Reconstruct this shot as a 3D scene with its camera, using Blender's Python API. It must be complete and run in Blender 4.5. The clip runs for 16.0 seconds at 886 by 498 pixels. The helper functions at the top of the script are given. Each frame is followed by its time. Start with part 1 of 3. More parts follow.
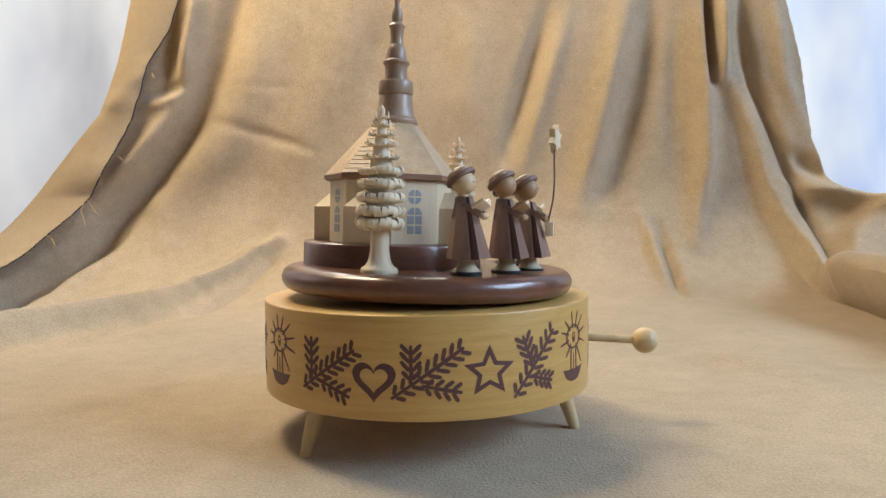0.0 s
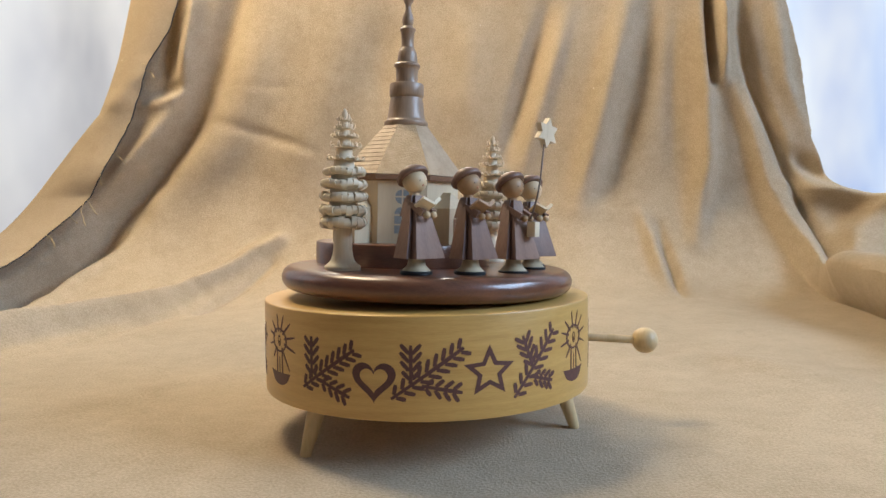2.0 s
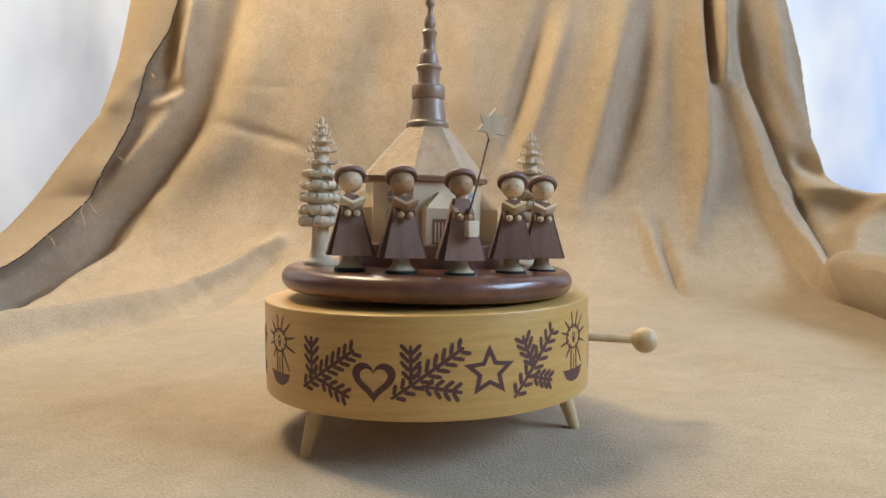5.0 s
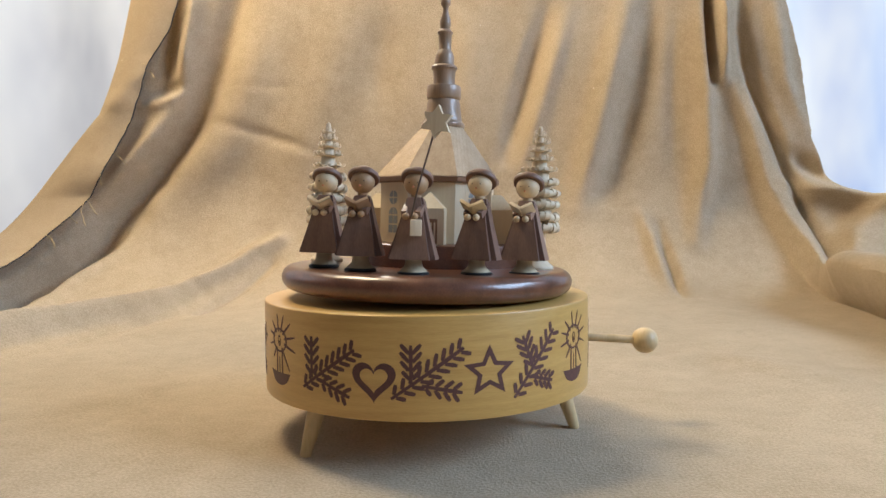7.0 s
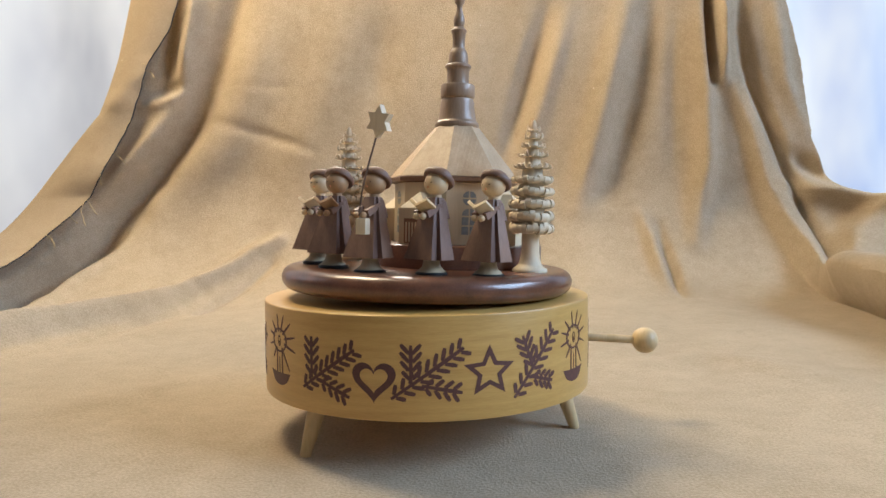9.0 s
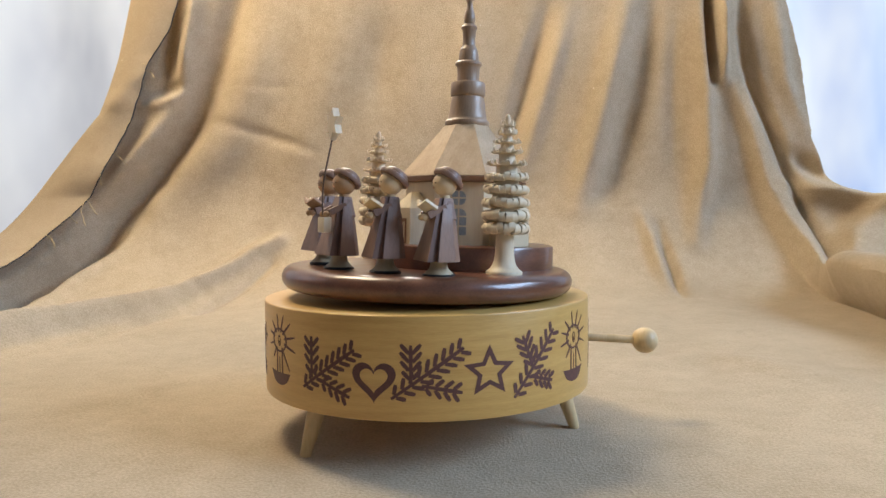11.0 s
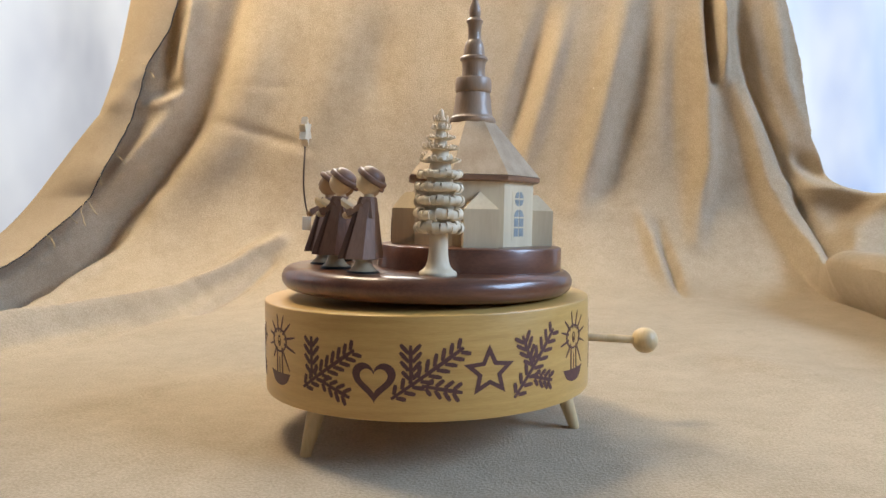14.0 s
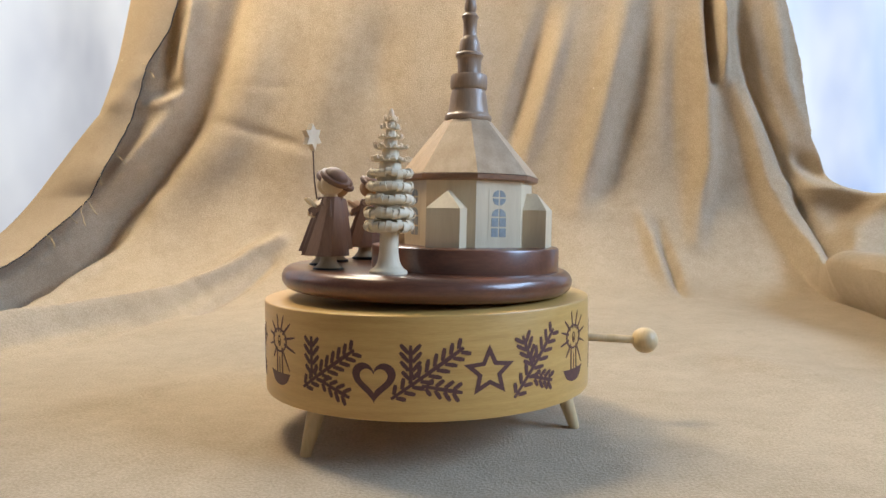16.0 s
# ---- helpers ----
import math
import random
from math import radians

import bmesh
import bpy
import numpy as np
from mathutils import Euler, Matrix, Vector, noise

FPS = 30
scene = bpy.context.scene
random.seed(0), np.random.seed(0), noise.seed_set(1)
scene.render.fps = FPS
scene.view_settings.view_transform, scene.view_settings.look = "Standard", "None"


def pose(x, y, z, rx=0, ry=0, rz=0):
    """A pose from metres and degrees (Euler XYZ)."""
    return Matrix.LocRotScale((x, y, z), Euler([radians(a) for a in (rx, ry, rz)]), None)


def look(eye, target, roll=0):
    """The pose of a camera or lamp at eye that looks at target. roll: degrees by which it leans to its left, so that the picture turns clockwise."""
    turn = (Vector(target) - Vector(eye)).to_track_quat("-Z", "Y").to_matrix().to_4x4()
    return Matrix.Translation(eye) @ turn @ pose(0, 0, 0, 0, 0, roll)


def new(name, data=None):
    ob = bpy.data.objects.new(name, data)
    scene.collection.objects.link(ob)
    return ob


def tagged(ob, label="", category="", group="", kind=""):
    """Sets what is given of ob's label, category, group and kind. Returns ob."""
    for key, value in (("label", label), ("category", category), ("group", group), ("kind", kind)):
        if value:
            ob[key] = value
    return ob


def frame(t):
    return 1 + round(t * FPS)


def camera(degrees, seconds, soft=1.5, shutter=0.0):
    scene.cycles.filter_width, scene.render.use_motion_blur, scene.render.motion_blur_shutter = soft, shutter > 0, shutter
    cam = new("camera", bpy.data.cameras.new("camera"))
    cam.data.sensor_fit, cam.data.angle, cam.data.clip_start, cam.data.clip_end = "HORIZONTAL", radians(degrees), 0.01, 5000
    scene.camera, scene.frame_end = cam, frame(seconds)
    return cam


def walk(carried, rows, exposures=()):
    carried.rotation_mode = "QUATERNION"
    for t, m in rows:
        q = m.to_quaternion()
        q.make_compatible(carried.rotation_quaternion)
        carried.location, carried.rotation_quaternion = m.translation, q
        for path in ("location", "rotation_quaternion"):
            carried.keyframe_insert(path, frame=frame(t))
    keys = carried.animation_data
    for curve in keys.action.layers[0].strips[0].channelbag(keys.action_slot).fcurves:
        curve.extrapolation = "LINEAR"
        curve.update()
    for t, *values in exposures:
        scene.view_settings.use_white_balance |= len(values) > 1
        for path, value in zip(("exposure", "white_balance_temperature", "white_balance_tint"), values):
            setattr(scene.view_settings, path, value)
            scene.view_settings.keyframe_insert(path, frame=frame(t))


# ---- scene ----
EYE, YAW, PITCH, ROLL = Vector((0.0, -0.2878, 0.0873)), 1.333, -2.902, -0.541
aim = Vector((math.sin(radians(YAW)) * math.cos(radians(PITCH)), math.cos(radians(YAW)) * math.cos(radians(PITCH)), math.sin(radians(PITCH))))
cam = camera(64.59, 16.0, soft=1.5)
walk(cam, [(0.0, look(EYE, EYE + aim, ROLL)), (16.0, look(EYE, EYE + aim, ROLL))], exposures=[(0.0, -0.15, 6360, 10), (7.0, -0.12, 6360, 10), (9.5, -0.11, 6280, 10), (12.5, -0.09, 6140, 10), (16.0, -0.08, 6060, 10)])

# ---- light ----
world = bpy.data.worlds.new("room_air")
world.use_nodes = True
world.node_tree.nodes["Background"].inputs["Color"].default_value = (0.75, 0.85, 1.0, 1)
world.node_tree.nodes["Background"].inputs["Strength"].default_value = 0.25
scene.world = world


def area(name, place, target, sx, sy, watts, colour):
    lamp = bpy.data.lights.new(name, "AREA")
    lamp.shape, lamp.size, lamp.size_y, lamp.energy, lamp.color = "RECTANGLE", sx, sy, watts, colour
    ob = new(name, lamp)
    ob.matrix_world = look(place, target)
    return ob


area("ceiling_lamp", (-0.34, 0.25, 0.84), (-0.02, 0.63, 0.36), 0.26, 0.26, 13.0, (1.0, 0.82, 0.55))
area("back_window_light", (-0.18, 1.50, 1.10), (-0.18, 0.0, 1.08), 0.7, 1.2, 44.0, (1.0, 0.93, 0.80))
area("window_light_left", (-1.80, 0.60, 0.85), (0.0, 0.05, 0.06), 0.9, 1.0, 3.5, (0.92, 0.95, 1.0))
area("window_light_right", (1.85, -0.42, 1.00), (0.0, 0.03, 0.05), 1.5, 0.9, 80.0, (0.53, 0.72, 1.0))

# ---- materials ----


def node_mat(name):
    m = bpy.data.materials.new(name)
    m.use_nodes = True
    nt = m.node_tree
    return m, nt, nt.nodes["Principled BSDF"]


def link(nt, a, b):
    nt.links.new(a, b)


def ramp(nt, stops):
    r = nt.nodes.new("ShaderNodeValToRGB")
    els = r.color_ramp.elements
    while len(els) < len(stops):
        els.new(0.5)
    for e, (p, c) in zip(els, stops):
        e.position, e.color = p, (*c, 1)
    return r


def wood(name, dark, light, scale=120.0, stretch=(1, 1, 0.12), rough=0.5, bump=0.15, coat=0.0, vary=0.0):
    """Fine-grained turned or sawn wood: streaks along one axis and fine pores."""
    m, nt, b = node_mat(name)
    tc = nt.nodes.new("ShaderNodeTexCoord")
    mp = nt.nodes.new("ShaderNodeMapping")
    mp.inputs["Scale"].default_value = stretch
    link(nt, tc.outputs["Object"], mp.inputs["Vector"])
    n1 = nt.nodes.new("ShaderNodeTexNoise")
    n1.inputs["Scale"].default_value, n1.inputs["Detail"].default_value = scale, 5
    n2 = nt.nodes.new("ShaderNodeTexNoise")
    n2.inputs["Scale"].default_value, n2.inputs["Detail"].default_value = scale * 9, 3
    link(nt, mp.outputs["Vector"], n1.inputs["Vector"])
    link(nt, mp.outputs["Vector"], n2.inputs["Vector"])
    mix = nt.nodes.new("ShaderNodeMath")
    mix.operation = "MULTIPLY_ADD"
    mix.inputs[1].default_value = 0.35
    link(nt, n2.outputs["Fac"], mix.inputs[0])
    mul = nt.nodes.new("ShaderNodeMath")
    mul.operation = "MULTIPLY"
    mul.inputs[1].default_value = 0.65
    link(nt, n1.outputs["Fac"], mul.inputs[0])
    link(nt, mul.outputs[0], mix.inputs[2])
    r = ramp(nt, [(0.34, dark), (0.64, light)])
    link(nt, mix.outputs[0], r.inputs["Fac"])
    out = r.outputs["Color"]
    if vary:
        oi = nt.nodes.new("ShaderNodeObjectInfo")
        mr = nt.nodes.new("ShaderNodeMapRange")
        mr.inputs["To Min"].default_value, mr.inputs["To Max"].default_value = 1 - vary, 1 + vary
        link(nt, oi.outputs["Random"], mr.inputs["Value"])
        hs = nt.nodes.new("ShaderNodeHueSaturation")
        link(nt, mr.outputs["Result"], hs.inputs["Value"])
        link(nt, out, hs.inputs["Color"])
        out = hs.outputs["Color"]
    link(nt, out, b.inputs["Base Color"])
    rr = nt.nodes.new("ShaderNodeMapRange")
    rr.inputs["To Min"].default_value, rr.inputs["To Max"].default_value = rough - 0.08, rough + 0.1
    link(nt, n1.outputs["Fac"], rr.inputs["Value"])
    link(nt, rr.outputs["Result"], b.inputs["Roughness"])
    bp = nt.nodes.new("ShaderNodeBump")
    bp.inputs["Strength"].default_value, bp.inputs["Distance"].default_value = bump, 0.0003
    link(nt, mix.outputs[0], bp.inputs["Height"])
    link(nt, bp.outputs["Normal"], b.inputs["Normal"])
    b.inputs["Coat Weight"].default_value = coat
    b.inputs["Coat Roughness"].default_value = 0.15
    return m


def rough_sawn(m, marks):
    """Adds slanted saw marks (marks: how close they lie) or, with none, a pitted face."""
    nt = m.node_tree
    tc = nt.nodes.new("ShaderNodeTexCoord")
    if marks:
        tex = nt.nodes.new("ShaderNodeTexWave")
        mp = nt.nodes.new("ShaderNodeMapping")
        mp.inputs["Rotation"].default_value = (0.5, 0.6, 0.4)
        link(nt, tc.outputs["Object"], mp.inputs["Vector"])
        link(nt, mp.outputs["Vector"], tex.inputs["Vector"])
        tex.inputs["Scale"].default_value, tex.inputs["Distortion"].default_value, tex.inputs["Detail"].default_value = marks, 4.0, 3
        tex.inputs["Detail Scale"].default_value = 2.0
    else:
        tex = nt.nodes.new("ShaderNodeTexNoise")
        tex.inputs["Scale"].default_value, tex.inputs["Detail"].default_value = 1500, 4
        link(nt, tc.outputs["Object"], tex.inputs["Vector"])
    bp = nt.nodes.new("ShaderNodeBump")
    bp.inputs["Strength"].default_value, bp.inputs["Distance"].default_value = 0.7 if not marks else 0.16, 0.0006
    link(nt, tex.outputs["Fac"], bp.inputs["Height"])
    b = nt.nodes["Principled BSDF"]
    link(nt, b.inputs["Normal"].links[0].from_socket, bp.inputs["Normal"])
    link(nt, bp.outputs["Normal"], b.inputs["Normal"])
    return m


def paint(name, colour, rough=0.5, speck=0.12):
    m, nt, b = node_mat(name)
    n = nt.nodes.new("ShaderNodeTexNoise")
    n.inputs["Scale"].default_value, n.inputs["Detail"].default_value = 900, 3
    tc = nt.nodes.new("ShaderNodeTexCoord")
    link(nt, tc.outputs["Object"], n.inputs["Vector"])
    lo, hi = [c * (1 - speck) for c in colour], [min(1, c * (1 + speck)) for c in colour]
    r = ramp(nt, [(0.35, lo), (0.65, hi)])
    link(nt, n.outputs["Fac"], r.inputs["Fac"])
    link(nt, r.outputs["Color"], b.inputs["Base Color"])
    b.inputs["Roughness"].default_value = rough
    return m


def suede(name, dark, light, through_light=0.10):
    """Brushed suede cloth: cloudy nap marks, fine fibre grain, specks of lint."""
    m, nt, b = node_mat(name)
    tc = nt.nodes.new("ShaderNodeTexCoord")
    big = nt.nodes.new("ShaderNodeTexNoise")
    big.inputs["Scale"].default_value, big.inputs["Detail"].default_value, big.inputs["Roughness"].default_value = 9, 6, 0.6
    fine = nt.nodes.new("ShaderNodeTexNoise")
    fine.inputs["Scale"].default_value, fine.inputs["Detail"].default_value = 900, 4
    lint = nt.nodes.new("ShaderNodeTexVoronoi")
    lint.inputs["Scale"].default_value = 26
    for n in (big, fine, lint):
        link(nt, tc.outputs["Object"], n.inputs["Vector"])
    nap = nt.nodes.new("ShaderNodeTexNoise")
    nap.inputs["Scale"].default_value, nap.inputs["Detail"].default_value, nap.inputs["Roughness"].default_value = 70, 9, 0.72
    link(nt, tc.outputs["Object"], nap.inputs["Vector"])
    ad = nt.nodes.new("ShaderNodeMath")
    ad.operation = "MULTIPLY_ADD"
    ad.inputs[1].default_value = 0.50
    sc = nt.nodes.new("ShaderNodeMath")
    sc.operation = "MULTIPLY_ADD"
    sc.inputs[1].default_value = 0.30
    sn = nt.nodes.new("ShaderNodeMath")
    sn.operation = "MULTIPLY"
    sn.inputs[1].default_value = 0.28
    link(nt, nap.outputs["Fac"], sn.inputs[0])
    link(nt, fine.outputs["Fac"], ad.inputs[0])
    link(nt, big.outputs["Fac"], sc.inputs[0])
    link(nt, sn.outputs[0], sc.inputs[2])
    link(nt, sc.outputs[0], ad.inputs[2])
    r = ramp(nt, [(0.43, dark), (0.65, light)])
    link(nt, ad.outputs[0], r.inputs["Fac"])
    sp = ramp(nt, [(0.018, (1, 1, 1)), (0.03, (0, 0, 0))])
    link(nt, lint.outputs["Distance"], sp.inputs["Fac"])
    mx = nt.nodes.new("ShaderNodeMix")
    mx.data_type = "RGBA"
    link(nt, sp.outputs["Color"], mx.inputs["Factor"])
    link(nt, r.outputs["Color"], mx.inputs[6])
    mx.inputs[7].default_value = (0.62, 0.54, 0.42, 1)
    link(nt, mx.outputs[2], b.inputs["Base Color"])
    b.inputs["Roughness"].default_value = 0.95
    b.inputs["Specular IOR Level"].default_value = 0.15
    b.inputs["Sheen Weight"].default_value = 0.25
    b.inputs["Sheen Roughness"].default_value = 0.5
    b.inputs["Sheen Tint"].default_value = (1.0, 0.86, 0.66, 1)
    bp = nt.nodes.new("ShaderNodeBump")
    bp.inputs["Strength"].default_value, bp.inputs["Distance"].default_value = 0.8, 0.0015
    link(nt, ad.outputs[0], bp.inputs["Height"])
    link(nt, bp.outputs["Normal"], b.inputs["Normal"])
    # thin cloth lets some window light through
    tl = nt.nodes.new("ShaderNodeBsdfTranslucent")
    tl.inputs["Color"].default_value = (0.88, 0.60, 0.27, 1)
    ms = nt.nodes.new("ShaderNodeMixShader")
    ms.inputs["Fac"].default_value = through_light
    link(nt, b.outputs["BSDF"], ms.inputs[1])
    link(nt, tl.outputs["BSDF"], ms.inputs[2])
    link(nt, ms.outputs["Shader"], nt.nodes["Material Output"].inputs["Surface"])
    return m


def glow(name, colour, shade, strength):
    """Sheer curtain; daylight from behind and soft fold shading are painted as emission."""
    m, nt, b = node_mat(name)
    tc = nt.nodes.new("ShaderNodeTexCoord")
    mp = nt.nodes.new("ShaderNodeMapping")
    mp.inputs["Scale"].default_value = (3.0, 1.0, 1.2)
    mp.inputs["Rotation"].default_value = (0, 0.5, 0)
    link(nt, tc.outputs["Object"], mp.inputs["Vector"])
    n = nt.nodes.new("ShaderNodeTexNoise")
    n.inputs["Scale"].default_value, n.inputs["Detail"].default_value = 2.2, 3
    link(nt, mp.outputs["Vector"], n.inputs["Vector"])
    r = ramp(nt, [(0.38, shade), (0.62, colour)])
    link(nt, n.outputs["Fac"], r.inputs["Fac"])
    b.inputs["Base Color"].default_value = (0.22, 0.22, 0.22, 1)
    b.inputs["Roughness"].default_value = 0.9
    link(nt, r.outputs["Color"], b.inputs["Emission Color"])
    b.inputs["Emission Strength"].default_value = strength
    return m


M_SUEDE = suede("suede", (0.335, 0.262, 0.174), (0.53, 0.428, 0.303), 0.14)
M_SUEDE_BACK = suede("suede_back", (0.35, 0.26, 0.165), (0.43, 0.33, 0.215))
M_THREAD = paint("frayed_thread", (0.48, 0.35, 0.17), 0.8)
M_RIM_SHADE = paint("selvedge_shade", (0.035, 0.03, 0.03), 0.9)
M_DRUM = wood("maple_drum", (0.50, 0.285, 0.072), (0.62, 0.385, 0.115), 75, (0.5, 0.5, 6), 0.40, 0.22, 0.5)
M_DRUM.node_tree.nodes["Principled BSDF"].inputs["Coat Roughness"].default_value = 0.34
M_PRINT = paint("brown_print", (0.105, 0.042, 0.035), 0.55)
M_MAHOGANY = wood("polished_mahogany", (0.085, 0.030, 0.015), (0.175, 0.066, 0.033), 90, (0.25, 2, 2), 0.34, 0.03, 0.5)
M_LIMEWOOD = wood("pale_limewood", (0.62, 0.49, 0.32), (0.76, 0.64, 0.46), 110, (1, 1, 0.15), 0.55, 0.12, 0.0, 0.04)
M_LEG = wood("beech_leg", (0.50, 0.35, 0.17), (0.66, 0.49, 0.27), 140, (1, 1, 0.12), 0.45, 0.1, 0.1)
M_WALL = wood("maple_wall", (0.60, 0.47, 0.30), (0.70, 0.57, 0.38), 130, (1, 1, 0.1), 0.5, 0.08)
M_ROOF = wood("cherry_roof", (0.40, 0.262, 0.145), (0.55, 0.39, 0.24), 200, (1, 1, 0.4), 0.5, 0.35, 0.0, 0.18)
M_ROOF_ROUGH = rough_sawn(wood("rough_cherry_roof", (0.46, 0.30, 0.15), (0.60, 0.42, 0.24), 260, (1, 1, 1), 0.5, 0.3), 0)
M_ROOF_SAWN = rough_sawn(wood("sawn_cherry_roof", (0.44, 0.29, 0.16), (0.58, 0.41, 0.25), 200, (1, 1, 0.4), 0.5, 0.3), 420)
M_EAVE = wood("brown_eave", (0.19, 0.095, 0.05), (0.29, 0.155, 0.085), 160, (0.3, 0.3, 2), 0.5, 0.15)
M_SPIRE = wood("walnut_spire", (0.25, 0.158, 0.095), (0.39, 0.26, 0.165), 160, (1, 1, 0.12), 0.42, 0.15, 0.15)
M_PANE = paint("grey_window_print", (0.27, 0.285, 0.28), 0.5)
M_COAT = wood("brown_coat", (0.19, 0.108, 0.075), (0.295, 0.178, 0.125), 190, (1, 1, 0.1), 0.5, 0.15)
M_COAT_DARK = wood("walnut_coat", (0.14, 0.076, 0.053), (0.23, 0.132, 0.094), 190, (1, 1, 0.1), 0.48, 0.15)
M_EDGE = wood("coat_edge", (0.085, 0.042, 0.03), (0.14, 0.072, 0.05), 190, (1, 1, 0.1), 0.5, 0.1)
M_HAT = wood("mahogany_hat", (0.15, 0.078, 0.05), (0.24, 0.135, 0.09), 190, (1, 1, 1), 0.5, 0.1, 0.05)
M_HEAD = wood("pale_head", (0.58, 0.42, 0.24), (0.66, 0.50, 0.31), 150, (1, 1, 0.2), 0.5, 0.06)
M_HEAD_TAN = wood("tan_head", (0.36, 0.21, 0.10), (0.44, 0.27, 0.14), 150, (1, 1, 0.2), 0.5, 0.06)
# pale foot wood, toned down to olive for the coat's shadow on it
M_FOOT_SHADED = wood("shaded_foot", (0.42, 0.33, 0.20), (0.53, 0.43, 0.28), 150, (1, 1, 0.2), 0.5, 0.06)
M_BOOK_TAN = wood("tan_book", (0.33, 0.19, 0.10), (0.42, 0.26, 0.15), 150, (1, 1, 0.2), 0.5, 0.06)
M_BASE = paint("black_green_base", (0.018, 0.021, 0.022), 0.35)
M_DOT = paint("dark_dot", (0.02, 0.015, 0.012), 0.4)
M_RED = paint("red_dot", (0.55, 0.24, 0.13), 0.5)
M_WIRE = paint("brown_wire", (0.10, 0.06, 0.04), 0.4)
M_GLOW_LEFT = glow("emissive_sheer", (0.86, 0.90, 0.95), (0.46, 0.52, 0.64), 0.60)
M_GLOW_RIGHT = glow("emissive_sheer_blue", (0.86, 0.93, 1.0), (0.44, 0.58, 0.90), 0.78)
M_PLASTER = paint("plaster", (0.27, 0.25, 0.225), 0.9, 0.04)
M_TABLE = wood("table_wood", (0.20, 0.12, 0.07), (0.32, 0.20, 0.12), 12, (0.1, 1, 1), 0.5, 0.1)

# ---- helpers for meshes ----
MM = 0.001


def smooth_by_angle(bm, degrees=38):
    bm.normal_update()
    for f in bm.faces:
        f.smooth = True
    for e in bm.edges:
        if len(e.link_faces) == 2 and e.calc_face_angle(0) > radians(degrees):
            e.smooth = False


def mesh_of(name, bm, mats, smooth=True):
    if smooth:
        smooth_by_angle(bm)
    me = bpy.data.meshes.new(name)
    bm.to_mesh(me)
    bm.free()
    for m in mats if isinstance(mats, (list, tuple)) else [mats]:
        me.materials.append(m)
    return me


def part(name, bm, material, parent, label="", smooth=True):
    ob = new(name, mesh_of(name, bm, material, smooth))
    ob.parent = parent
    if label:
        ob["label"] = label
    return ob


def lathe(bm, profile, n=48, m=Matrix(), mat=0, cap=True):
    """Turns (radius, height) pairs round z."""
    rings = []
    for r, z in profile:
        rings.append([bm.verts.new(m @ Vector((r * math.cos(2 * math.pi * k / n), r * math.sin(2 * math.pi * k / n), z))) for k in range(n)])
    for a, b in zip(rings, rings[1:]):
        for k in range(n):
            bm.faces.new((a[k], a[(k + 1) % n], b[(k + 1) % n], b[k])).material_index = mat
    if cap:
        bm.faces.new(rings[0][::-1]).material_index = mat
        bm.faces.new(rings[-1]).material_index = mat


def loft(bm, rings, m=Matrix(), mat=0, dark=()):
    rows = [[bm.verts.new(m @ Vector(p)) for p in ring] for ring in rings]
    n = len(rows[0])
    for a, b in zip(rows, rows[1:]):
        for k in range(n):
            bm.faces.new((a[k], a[(k + 1) % n], b[(k + 1) % n], b[k])).material_index = 1 if k in dark else mat
    bm.faces.new(rows[0][::-1]).material_index = mat
    bm.faces.new(rows[-1]).material_index = mat


def box(bm, sx, sy, sz, m=Matrix(), mat=0, bevel=0.0):
    made = bmesh.ops.create_cube(bm, size=1, matrix=m @ Matrix.Diagonal((sx, sy, sz, 1)))
    faces = {f for v in made["verts"] for f in v.link_faces}
    if bevel:
        edges = list({e for f in faces for e in f.edges})
        out = bmesh.ops.bevel(bm, geom=edges, offset=bevel, segments=2, affect="EDGES", profile=0.6)
        faces |= set(out["faces"])
    for f in faces:
        if f.is_valid:
            f.material_index = mat


def ball(bm, r, m=Matrix(), mat=0, seg=20):
    made = bmesh.ops.create_uvsphere(bm, u_segments=seg, v_segments=seg // 2 + 2, radius=r, matrix=m)
    for f in {f for v in made["verts"] for f in v.link_faces}:
        f.material_index = mat


def tube(bm, points, r, n=8, mat=0):
    rows = []
    for i, p in enumerate(points):
        p = Vector(p)
        d = (Vector(points[min(i + 1, len(points) - 1)]) - Vector(points[max(i - 1, 0)])).normalized()
        u = d.cross(Vector((0.3, 1, 0.2))).normalized()
        w = d.cross(u)
        rows.append([p + r * (math.cos(2 * math.pi * k / n) * u + math.sin(2 * math.pi * k / n) * w) for k in range(n)])
    loft(bm, rows, mat=mat)


def prism(bm, outline, y0, y1, m=Matrix(), mat=0):
    """A flat outline in x and z, extruded along y."""
    loft(bm, [[(x, y0, z) for x, z in outline], [(x, y1, z) for x, z in outline]], m, mat)


def thing(name, label, category, m=Matrix(), group="", kind=""):
    ob = new(name)
    ob.empty_display_size = 0.01
    ob.matrix_world = m
    return tagged(ob, label, category, group, kind)


def ease(x, pts):
    """Smooth steps through (x, y) pairs."""
    if x <= pts[0][0]:
        return pts[0][1]
    for (a, ya), (b, yb) in zip(pts, pts[1:]):
        if x <= b:
            f = (x - a) / (b - a)
            return ya + (yb - ya) * f
    return pts[-1][1]


# ---- room ----
def slab(name, size, place, mat, kind="structure"):
    bm = bmesh.new()
    box(bm, *size, pose(*place))
    return tagged(new(name, mesh_of(name, bm, mat)), name.split("_")[0] + " of a plain light room", name.split("_")[0], kind=kind)


